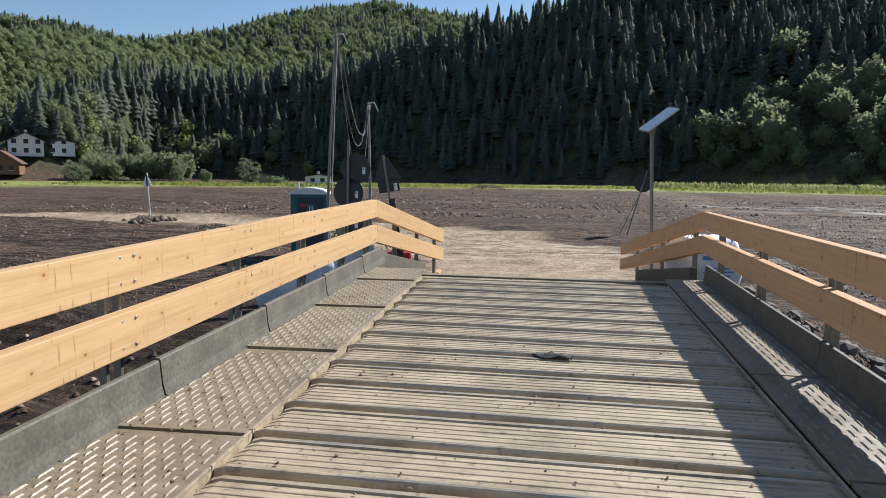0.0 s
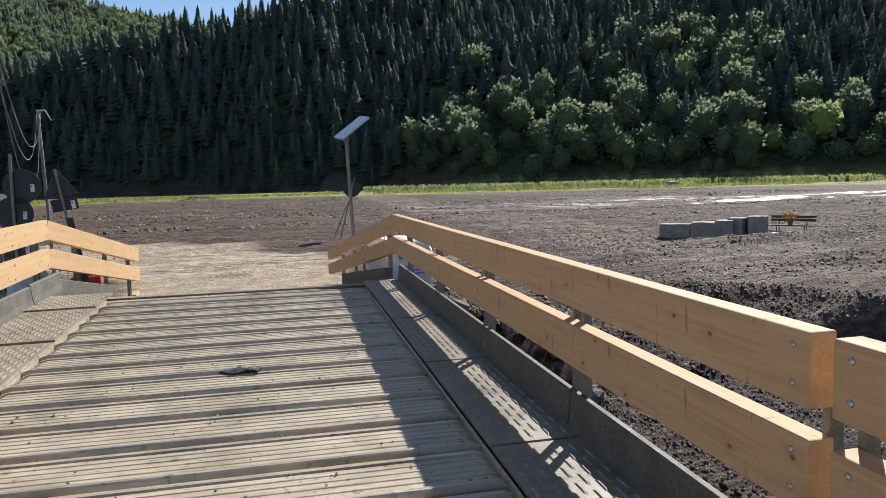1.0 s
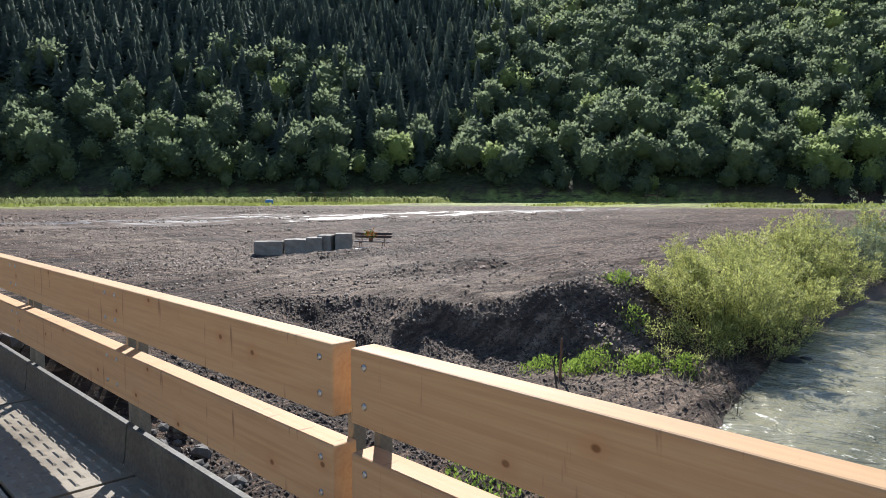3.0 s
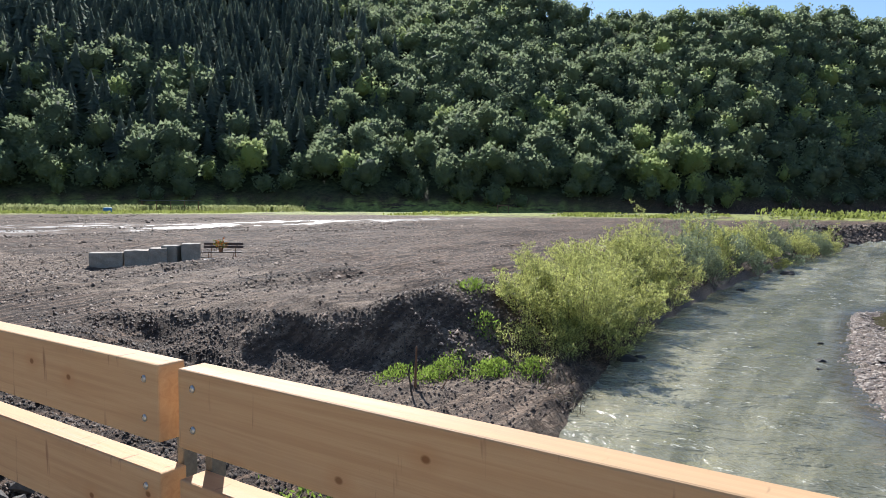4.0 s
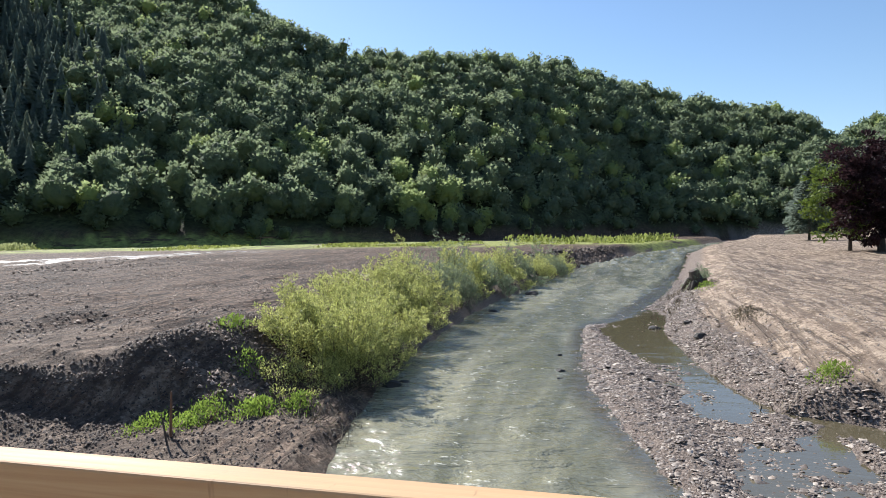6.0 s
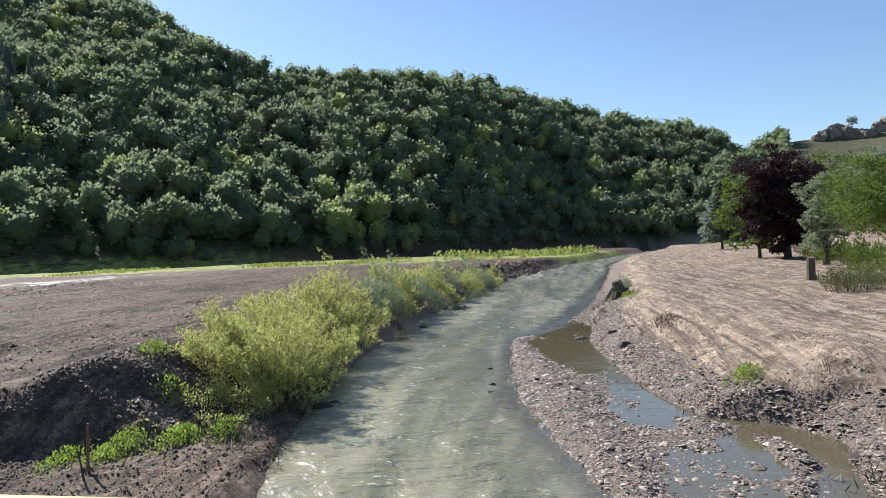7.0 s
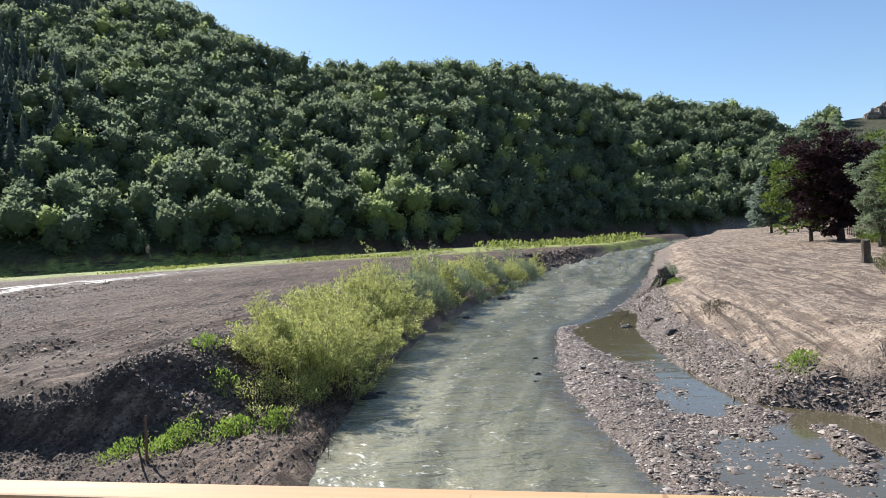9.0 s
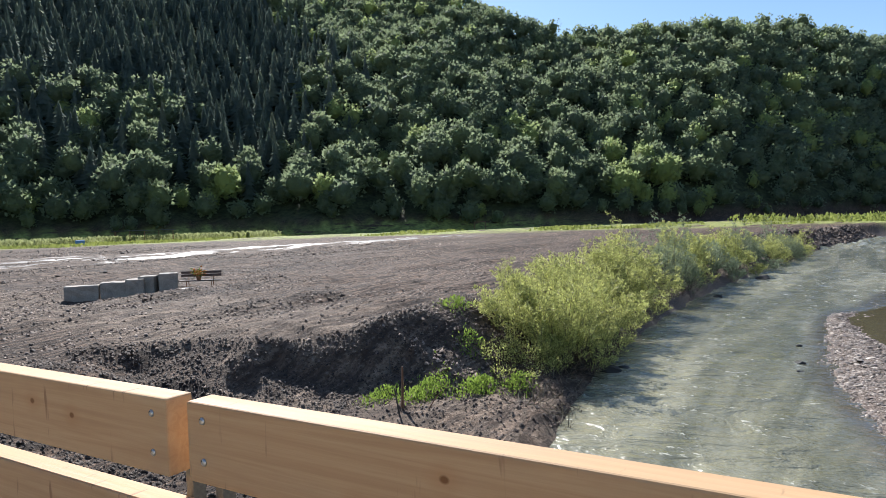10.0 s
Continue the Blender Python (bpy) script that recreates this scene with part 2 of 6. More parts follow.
def water_material():
    """Silty running water: swell, ripples across the stream and small chop over a cloudy body."""
    m = Mat("river_water", 0.05, 0.0, 0.7)
    m.b.inputs["IOR"].default_value = 1.36
    a = m.noise(m.world((0.42, 0.34, 1.0)), 1.0, 3, 0.55, 1.0)
    b = m.noise(m.world((0.95, 0.5, 1.0)), 1.7, 4, 0.62, 0.6)
    c = m.noise(m.world((1.4, 0.8, 1.0)), 7.0, 3, 0.6, 0.3)
    h = m.math("ADD", m.math("MULTIPLY", a, 0.9), m.math("ADD", m.math("MULTIPLY", b, 0.9), m.math("MULTIPLY", c, 0.16)))
    m.bump(m.math("MULTIPLY", h, m.attr("flow")), 1.0, 0.22)
    big = m.noise(m.world((0.07, 0.5, 1.0)), 1.0, 4, 0.6, 0.6)
    col = m.ramp(big, [(0.40, (0.15, 0.145, 0.092)), (0.62, (0.31, 0.29, 0.195))])
    f = m.math("ADD", m.attr("shallow"), m.math("MULTIPLY", m.math("SUBTRACT", a, 0.5), 0.6))
    col = m.mix(m.ramp(f, [(0.3, 0.0), (0.85, 1.0)]), col, (0.105, 0.088, 0.052))
    # Pale, rougher flecks where ripples and chop both run high.
    flecks = m.math("MULTIPLY", m.ramp(m.math("MULTIPLY", b, c), [(0.35, 0.0), (0.40, 1.0)]), m.attr("flow"))
    m.color(m.mix(m.math("MULTIPLY", flecks, 0.5), col, (0.62, 0.60, 0.5)))
    m.rough(m.mix(flecks, m.math("ADD", 0.02, m.math("MULTIPLY", m.attr("flow"), 0.07)), 0.5))
    return m.m


# One board wood, its light put into two tints: sunlit yellow, shaded pink.
M_WOOD = wood_board_material()
M_WOOD_SHADED = wood_board_material("spruce_board_shaded", (1.0, 0.95, 0.92))
M_DECK = steel_deck_material()
M_TREAD = steel_deck_material("muddy_tread", 0.5, 0.2)
M_GROUND = ground_material()
M_WATER = water_material()
M_CURB = plain("grey_kerb_steel", (0.128, 0.115, 0.086), 0.7, 0.0, 0.5, 4.0)
M_POST = plain("galvanised_steel", (0.21, 0.205, 0.185), 0.45, 0.6, 0.3, 8.0)
M_BOLT = plain("bolt_steel", (0.5, 0.5, 0.5), 0.3, 0.9)
M_SIGN = plain("sign_back", (0.035, 0.037, 0.04), 0.5, 0.2)
M_CONC = plain("concrete", (0.36, 0.305, 0.245), 0.85, 0.0, 0.4, 2.5, 0.5)
M_STONE = plain("grey_stone", (0.135, 0.118, 0.10), 0.85, 0.0, 0.4, 3.0, 0.6)
M_BARK = plain("bark", (0.10, 0.078, 0.06), 0.9, 0.0, 0.5, 5.0, 0.8)
# Distance haze is put into the woods' base colours, lifted and bluish.
M_FOREST = wood_crown_material("forest_leaf", (0.09, 0.115, 0.085), (0.22, 0.265, 0.15), (0.40, 0.46, 0.14))
M_CONIFER = wood_crown_material("conifer_needle", (0.09, 0.115, 0.10), (0.19, 0.23, 0.175), (0.24, 0.26, 0.17))
M_LEAF = leaf_material("willow_leaf", (0.05, 0.066, 0.02), (0.52, 0.53, 0.17), 0.38, 0.9, 0.62, 0.5)
M_GRASS = leaf_material("grass_blade", (0.10, 0.12, 0.03), (0.26, 0.29, 0.08), 0.45, 0.2)


# ---- building helpers ----
def part(name, bm, material, parent=None, label=""):
    """Links a bmesh as one mesh object under a thing or part."""
    me = bpy.data.meshes.new(name)
    bm.to_mesh(me)
    bm.free()
    me.materials.append(material)
    ob = new(name, me)
    if parent is not None:
        ob.parent = parent
    if label:
        tagged(ob, label)
    return ob


def piece(name, me, parent, m=None):
    """One more object on a shared mesh, under its thing."""
    ob = new(name, me)
    ob.parent = parent
    if m is not None:
        ob.matrix_basis = m
    return ob


def empty(name, m, label, category, group="", kind=""):
    ob = new(name)
    ob.matrix_basis = m
    return tagged(ob, label, category, group, kind)


def smooth(ob):
    for p in ob.data.polygons:
        p.use_smooth = True
    return ob


def box(x0, y0, z0, x1, y1, z1, bevel=0.0, bm=None):
    """A bevelled box between two corners, in bm or a new bmesh."""
    b = bm or bmesh.new()
    r = bmesh.ops.create_cube(b, size=1.0)["verts"]
    for v in r:
        v.co = Vector((x0 + (v.co.x + 0.5) * (x1 - x0), y0 + (v.co.y + 0.5) * (y1 - y0), z0 + (v.co.z + 0.5) * (z1 - z0)))
    if bevel:
        es = list({e for v in r for e in v.link_edges})
        bmesh.ops.bevel(b, geom=es, offset=bevel, segments=2, affect="EDGES", profile=0.5)
    return b


def beam(p, q, w, h, bevel=0.006, up=(0, 0, 1), bm=None):
    """A bevelled beam from p to q, w across and h high, its length on local y."""
    p, q = Vector(p), Vector(q)
    y = (q - p).normalized()
    x = y.cross(Vector(up)).normalized()
    z = x.cross(y)
    m = Matrix((x, y, z)).transposed().to_4x4()
    m.translation = p
    b2 = box(-w / 2, 0, -h / 2, w / 2, (q - p).length, h / 2, bevel)
    return b2, m


def tube(points, radii, sides=8, bm=None, cap=True):
    """A tapered tube along points."""
    b = bm or bmesh.new()
    pts = [Vector(p) for p in points]
    rings = []
    for i, p in enumerate(pts):
        d = (pts[min(i + 1, len(pts) - 1)] - pts[max(i - 1, 0)]).normalized()
        a = d.cross(Vector((0.31, 0.17, 0.93)) if abs(d.z) < 0.9 else Vector((1, 0.2, 0))).normalized()
        c = d.cross(a)
        r = radii[i] if isinstance(radii, (list, tuple)) else radii
        rings.append([b.verts.new(p + (a * math.cos(2 * math.pi * k / sides) + c * math.sin(2 * math.pi * k / sides)) * r) for k in range(sides)])
    for r0, r1 in zip(rings, rings[1:]):
        for k in range(sides):
            b.faces.new((r0[k], r0[(k + 1) % sides], r1[(k + 1) % sides], r1[k]))
    if cap:
        b.faces.new(rings[0][::-1])
        b.faces.new(rings[-1])
    return b


def mesh_from(name, verts, faces, material, parent=None, attrs=None, shade=False):
    """A mesh object from numpy vertices and equal-sided faces."""
    me = bpy.data.meshes.new(name)
    verts = np.asarray(verts, dtype=np.float32)
    faces = np.asarray(faces, dtype=np.int32)
    n, k = faces.shape
    me.vertices.add(len(verts))
    me.vertices.foreach_set("co", verts.ravel())
    me.loops.add(n * k)
    me.loops.foreach_set("vertex_index", faces.ravel())
    me.polygons.add(n)
    me.polygons.foreach_set("loop_start", np.arange(0, n * k, k, dtype=np.int32))
    if shade:
        me.polygons.foreach_set("use_smooth", np.ones(n, dtype=bool))
    for key, val in (attrs or {}).items():
        at = me.attributes.new(key, "FLOAT", "POINT")
        at.data.foreach_set("value", np.asarray(val, dtype=np.float32))
    me.update(calc_edges=True)
    me.validate()
    me.materials.append(material)
    ob = new(name, me)
    if parent is not None:
        ob.parent = parent
    return ob


# ---- value noise on arrays ----
_rs = np.random.RandomState(7)
_lat = _rs.rand(256, 256)


def vnoise(x, y):
    xi, yi = np.floor(x).astype(int), np.floor(y).astype(int)
    fx, fy = x - xi, y - yi
    fx, fy = fx * fx * (3 - 2 * fx), fy * fy * (3 - 2 * fy)
    g = lambda a, b: _lat[a & 255, b & 255]
    return (g(xi, yi) * (1 - fx) + g(xi + 1, yi) * fx) * (1 - fy) + (g(xi, yi + 1) * (1 - fx) + g(xi + 1, yi + 1) * fx) * fy - 0.5


def fbm(x, y, octaves=4):
    s, a = 0.0, 1.0
    for k in range(octaves):
        s = s + a * vnoise(x * 2 ** k + 17.3 * k, y * 2 ** k + 9.1 * k)
        a *= 0.5
    return s


def step(a, b, v):
    t = np.clip((v - a) / (b - a), 0, 1)
    return t * t * (3 - 2 * t)


# ---- the lie of the land ----
WATER = -2.9
FIELD = -1.2


def y_left(x):      # river's edge below the field
    return np.interp(x, [-80, 0, 12, 16, 23, 31, 41, 57, 92, 140, 180, 260], [3.0, 3.6, 4.2, 5.2, 6.7, 7.2, 7.6, 7.0, 5.1, -3, -12, -32])


def y_right(x):     # river's edge at the gravel bar
    return np.interp(x, [-80, 0, 10, 14.2, 15.6, 16.8, 18.7, 22, 26.3, 31, 35, 37, 40, 46, 57, 102, 143, 180, 260], [-5.0, -4.0, -2.3, -1.4, -1.1, -0.7, -0.2, 0.6, 1.0, 1.4, 1.5, 0.6, -0.6, -1.9, -3.5, -7.6, -10.9, -19, -42])


def y_bank(x):      # foot of the bank behind the gravel bar
    return np.interp(x, [-80, 0, 10, 14.8, 16.5, 18, 19.4, 20.4, 22.6, 28.8, 34, 46, 57, 102, 143, 180, 260], [-9, -8, -6.8, -5.9, -6.2, -6.7, -6.0, -4.1, -3.4, -2.5, -2.0, -2.7, -4.2, -8.2, -12, -21, -45])


def y_edge(x):      # edge of the field above the river
    return np.interp(x, [-80, -12, -4, 3.5, 5.5, 8, 11, 13, 14.5, 16.5, 19, 23, 31, 41, 57, 92, 140, 180, 260],
                     [11, 11, 10.8, 10.8, 11.8, 14.0, 14.8, 14.0, 11.5, 10.0, 9.8, 10.2, 10.4, 10.8, 10.4, 8.4, 0, -9, -29])


HILL_AZ = [-75, -50, -44, -42, -38, -32.3, -26.3, -18.6, -7.4, 0, 8, 20, 32, 45, 57, 61.4, 64.7, 69.8, 78.8, 85.7, 87.9, 92.4, 96.7, 101, 104.5, 106.3, 107.5, 109]
HILL_EL = [1, 1, 1.5, 2.6, 4.6, 7.2, 6.6, 8.2, 11.2, 13.0, 14.8, 17.2, 19.0, 20.0, 18.7, 16.3, 14.5, 13.6, 13.3, 12.5, 11.5, 10.2, 9.0, 7.7, 6.2, 4.2, 1.8, 0.3]


def hill(x, y):
    """Height of the wooded hills above the valley floor, and how far up their slope a place lies."""
    az = np.degrees(np.arctan2(x, y))
    r = np.hypot(x, y)
    el = np.tan(np.radians(np.interp(az, HILL_AZ, HILL_EL, left=0, right=0)))
    base = np.interp(az, [-60, -42, -37, -32, -10, 10, 20, 50, 66, 80, 92, 100, 110], [240, 232, 246, 300, 255, 218, 206, 198, 205, 240, 300, 330, 360])
    base = base + 10 * fbm(az * 0.12, r * 0, 2)
    sl = np.interp(az, [-60, -40, -33, 4, 16, 52, 68, 85, 100], [0.66, 0.75, 1.0, 0.92, 0.62, 0.57, 0.57, 0.56, 0.54])
    top = base * sl / np.maximum(sl - el, 0.10)
    h = sl * (r - base)
    cap = el * top
    z = np.where(r < base, 0, np.minimum(h, cap) - np.maximum(0, r - top) * 0.12)
    z = z * (1 - step(top * 1.6, top * 2.4, r))
    z = np.maximum(z, 0) + np.where(z > 1, 5 * fbm(x * 0.02, y * 0.02, 3), 0)
    # farther hills: sunlit woods on one side, vineyard crag on the other
    e2 = np.tan(np.radians(np.interp(az, [-95, -60, -47, -42, -38, -33, -26, -21, -15, -8, 0], [6, 8.6, 9.6, 9.9, 10.0, 9.6, 10.6, 12.2, 13.2, 12, 9], left=0, right=0)))
    z2 = np.where((az < 0), np.minimum(0.5 * np.maximum(r - 420, 0), e2 * 420 / (1 - e2 / 0.5)), 0)
    e3 = np.tan(np.radians(np.interp(az, [99, 103, 106.3, 108.9, 110.2, 112.4, 114.7, 120, 140, 175], [1.0, 5.0, 6.9, 7.1, 7.4, 7.3, 7.9, 8.4, 8.4, 4], left=0, right=0)))
    z3 = np.where(az > 90, np.minimum(0.36 * np.maximum(r - 330, 0), e3 * 330 / (1 - e3 / 0.36)), 0)
    return np.maximum(np.maximum(z, 0), np.maximum(z2, z3) + np.where(np.maximum(z2, z3) > 3, 7 * fbm(x * 0.011, y * 0.011, 3), 0)), z, z2, z3


def land(x, y):
    """Ground height and surface masks."""
    yl, yr, yb, ye = y_left(x), y_right(x), y_bank(x), y_edge(x)
    r = np.hypot(x, y)
    rough = 0.12 * fbm(x * 1.1, y * 1.1, 2) + 0.22 * fbm(x * 0.11, y * 0.11, 3)
    furrow = 0.10 * vnoise(x * 0.22, y * 1.1) + 0.04 * vnoise(x * 0.4 + 31, y * 1.7) + 0.16 * vnoise(x * 0.10 + 5, y * 0.75) + 0.20 * vnoise(x * 0.05 + 50, y * 0.33)
    near = 1 - step(90, 170, r)
    field = FIELD + rough + 1.9 * furrow * near
    # field side of the river
    d = y - yl
    shelf = np.where(x < 24, -2.62 + 0.16 * fbm(x * 0.9, y * 0.9, 3) + 0.10 * fbm(x * 3.1, y * 3.1, 2) + 0.03 * np.clip(d, 0, 8), -2.9 + 0.45 * np.clip(d, 0, 4))
    w = np.interp(x, [0, 4, 8, 12, 14, 20, 30], [5.5, 5.5, 5.6, 4.8, 2.6, 2.4, 2.0])
    lump = 1 + 0.3 * fbm(x * 0.45, y * 0.45, 3)
    up = step(ye - w * lump, ye + np.interp(x, [2, 5, 15, 18], [0.3, 3.0, 3.0, 0.3]), y)
    up = np.clip(up + 0.14 * fbm(x * 0.5 + 9, y * 0.5, 3) * 4 * up * (1 - up), 0, 1)
    left = shelf * (1 - up) + (field + 0.18 * np.exp(-((y - ye - 0.5) / 1.1) ** 2) * near) * up
    left = left + 0.34 * fbm(x * 0.7, y * 0.7, 3) * step(0.01, 0.15, up) * (1 - 0.8 * step(0.8, 1.0, up)) * near
    left = np.where(d < 0.8, np.minimum(left, WATER - 0.25 + 0.75 * np.clip(d, -0.6, 0.8)), left)
    # gravel side
    q = yr - y
    half = np.interp(x, [8, 14.5, 18, 22, 26, 29, 35], [0.5, 0.6, 1.0, 1.3, 1.2, 0.8, 0.3])
    tongue = 0.25 * np.exp(-((q - half) / (0.85 * half)) ** 2) * (1 - step(34, 37, x)) - 0.075 + 0.10 * step(36, 46, x)
    tongue = tongue + 0.075 * np.exp(-((q - 2.4) / 1.0) ** 2) * (1 - step(17.5, 20.5, x))
    for cx, cy, sx, sy, up in ((19.2, -4.0, 0.95, 0.6, 0.17), (17.2, -5.25, 1.3, 0.3, 0.26), (16.4, -4.4, 0.3, 0.28, 0.10), (15.0, -4.8, 0.5, 0.35, 0.14), (13.2, -4.2, 0.9, 0.7, 0.13), (21.6, -2.6, 1.3, 0.35, 0.10), (25.0, -2.0, 1.6, 0.3, 0.08)):
        tongue = tongue + up * np.exp(-((x - cx) / sx) ** 2 - ((y - cy) / sy) ** 2)
    bar = WATER + tongue + 0.10 * fbm(x * 0.9 + 3, y * 1.3, 4) + 0.05 * fbm(x * 3.0, y * 3.0, 2)
    bank = WATER + 0.03 + (1.62 + 0.1 * fbm(x * 0.3, y * 0.3, 2)) * np.clip((yb - y) / np.interp(x, [0, 15, 19, 24, 30, 50], [6, 5, 3.4, 4.2, 4.2, 3.6]), 0, 1) ** 0.8 + rough * 0.8 + (0.10 * vnoise(x * 0.06 + 3, (y + 0.06 * x) * 1.7) + 0.06 * vnoise(x * 0.10 + 9, (y + 0.05 * x) * 3.6)) * step(0.5, 3, yb - y)
    right = np.where(y > yb, np.where(q < 0, WATER - 0.35 + 0.0 * q, bar), np.maximum(bar, bank))
    right = np.where((q > -1.2) & (q < 0), WATER - 0.05 + 0.25 * q, right)
    right = right + 0.9 * step(-14, -40, y) * 0.3
    mid = (yl + yr) / 2
    z = np.where(y > mid, np.maximum(left, WATER - 0.4), right)
    # ramp up to the bridge, with its side slopes
    c = np.interp(y, [10, 20, 30], [0.55, 0.4, -1.0])
    wide = np.interp(y, [10, 18, 26], [3.3, 3.4, 6.0])
    rz = np.interp(y, [10.4, 10.8, 13, 17, 21, 24], [-0.30, -0.16, -0.40, -0.95, -1.15, -1.25])
    side = np.maximum(0, np.abs(x - c) - wide)
    ramp = rz - side * 0.55 + 0.05 * fbm(x, y, 3)
    z = np.where((y > 10.4) & (y < 24) & (x > -12) & (x < 14), np.maximum(z, np.minimum(ramp, rz + 0.05)), z)
    hh, z1, z2, z3 = hill(x, y)
    z = z + hh
    # masks
    rd = np.full_like(x, 99.0)
    way = [(0.5, 10.5, 2.4), (0.4, 20, 3.2), (-1.0, 25, 4.5), (-6, 32, 4.0), (-16, 36.4, 2.2), (-28, 36.8, 2.2), (-60, 37.5, 2.2), (-110, 33, 2.2)]
    for (ax, ay, aw), (bx, by, bw) in zip(way, way[1:]):
        t = np.clip(((x - ax) * (bx - ax) + (y - ay) * (by - ay)) / ((bx - ax) ** 2 + (by - ay) ** 2), 0, 1)
        rd = np.minimum(rd, np.hypot(x - ax - t * (bx - ax), y - ay - t * (by - ay)) - (aw + t * (bw - aw)))
    road = 1 - step(-0.7, 0.5, rd + 0.8 * fbm(x * 0.6, y * 0.6, 3))
    gravel = ((q > -1) & (y > yb - 1.6) & (y < mid)) * 1.0
    gravel = np.maximum(gravel, (1 - step(0, 2.5, d)) * (y > mid) * (x > 26))
    dry = ((y < yb - 0.4)) * 1.0
    dry = np.maximum(dry, 0.34 * step(11.5, 13, x) * (1 - step(18.5, 20, x)) * (y > mid) * (1 - step(0.05, 0.25, up)))
    grass = step(128, 150, r + 14 * fbm(az_of(x, y) * 0.08, r * 0.0, 2)) * (hh < 3) * (y > mid) * (1 - step(205, 222, r))
    # Follows the bank slope, where moist soil and painted shade go together.
    damp_shade = np.where(y > mid, step(0.02, 0.2, up) * (1 - step(0.93, 1.0, up)) * (x > 3.2) * (x < 22), 0)
    # Ground left of the bridge takes the same darkening.
    damp_shade = np.maximum(damp_shade, (x < -2.2) * (x > -30) * (y > mid) * (1 - step(12, 22, y + 4 * fbm(x * 0.2, y * 0.2, 3))))
    forest = np.maximum(step(2, 6, np.maximum(z1, np.where(z2 > 5, z2, 0))), 0.8 * step(3, 8, z3))
    wetm = np.exp(-((y - 69 + 0.06 * x + 3 * fbm(x * 0.05, y * 0, 2)) / 5.0) ** 2) * step(4, 20, x) * (1 - step(95, 120, x))
    wetm = np.maximum(wetm, np.exp(-(((y - 26) / 3.0) ** 2 + ((x - 2) / 7.0) ** 2)) * 0.8)
    return z, dict(road=road, gravel=gravel, dry=dry, grass=grass, forest=forest, damp_shade=damp_shade, wet=np.clip(wetm * 1.3, 0, 1))


def az_of(x, y):
    return np.degrees(np.arctan2(x, y))


def land_z(x, y):
    return float(land(np.array([float(x)]), np.array([float(y)]))[0][0])


def build_ground():
    n = 580
    u = np.linspace(-1, 1, n)
    gx = 17 + 7.0 * np.sinh(u * 5.9)
    gy = 9 + 6.2 * np.sinh(u * 6.0)
    X, Y = np.meshgrid(gx, gy, indexing="ij")
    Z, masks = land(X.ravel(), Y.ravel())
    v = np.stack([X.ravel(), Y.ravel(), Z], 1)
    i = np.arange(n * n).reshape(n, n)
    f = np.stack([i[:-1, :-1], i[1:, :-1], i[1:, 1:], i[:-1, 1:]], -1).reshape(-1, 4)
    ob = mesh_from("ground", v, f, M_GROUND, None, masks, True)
    tagged(ob, "churned dark brown soil valley floor between wooded hills", "ground", "", "structure")


def build_water():
    gx = np.concatenate([np.linspace(-60, 8, 40), np.linspace(8.3, 60, 400), np.linspace(61, 240, 120)])
    s = np.linspace(0, 1, 150)
    X = np.repeat(gx[:, None], len(s), 1)
    lo, hi = y_bank(gx) - 1.5, y_left(gx) + 1.6
    Y = lo[:, None] + (hi - lo)[:, None] * s[None, :]
    x, y = X.ravel(), Y.ravel()
    flow = step(-0.6, 1.6, y - y_right(x)) * 0.95 + 0.05
    flow = flow * np.interp(x, [8, 24, 60], [1.1, 1.0, 1.2])
    chop = (0.06 * fbm(x * 0.5, y * 0.6, 2) + 0.10 * vnoise(x * 0.9 + 40, y * 0.8) + 0.075 * vnoise(x * 1.8 + 10, y * 1.5) + 0.030 * vnoise(x * 4.6 + 70, y * 2.8)) * flow * np.interp(x, [14, 40, 60, 110], [0.75, 0.9, 1.2, 4.0])
    rim = np.maximum(y_right(x), np.interp(x, [10, 24, 33, 42, 55, 90, 240], [-2.6, 0.3, 0.9, -0.2, -2.4, -6, -40]))
    shallow = 1 - step(-0.3, 1.3, y - rim)
    i = np.arange(len(x)).reshape(len(gx), len(s))
    f = np.stack([i[:-1, :-1], i[1:, :-1], i[1:, 1:], i[:-1, 1:]], -1).reshape(-1, 4)
    ob = mesh_from("water", np.stack([x, y, WATER + chop], 1), f, M_WATER, None, dict(flow=flow, shallow=shallow), True)
    tagged(ob, "silty green-brown river water with small riffles", "water", "", "structure")


build_ground()
build_water()


# ---- woods on the hills ----
def ico(level):
    """Unit icosphere as arrays."""
    bm = bmesh.new()
    bmesh.ops.create_icosphere(bm, subdivisions=level, radius=1.0)
    v = np.array([p.co[:] for p in bm.verts])
    f = np.array([[p.index for p in t.verts] for t in bm.faces])
    bm.free()
    return v, f


def sprigs(rs, c, u, s):
    """Small leafy sprigs at points c, standing out along u: one bent triangle each."""
    n = len(c)
    d = u + 1.35 * (rs.rand(n, 3) - 0.5)
    d /= np.linalg.norm(d, axis=1, keepdims=True) + 1e-6
    a = np.cross(d, rs.rand(n, 3) - 0.5)
    a /= np.linalg.norm(a, axis=1, keepdims=True) + 1e-6
    q = s * (0.5 + rs.rand(n, 1))
    v = np.stack([c - a * q * 0.62, c + a * q * 0.62, c + d * q * 1.15], 1).reshape(-1, 3)
    return v, np.arange(3 * n).reshape(-1, 3)


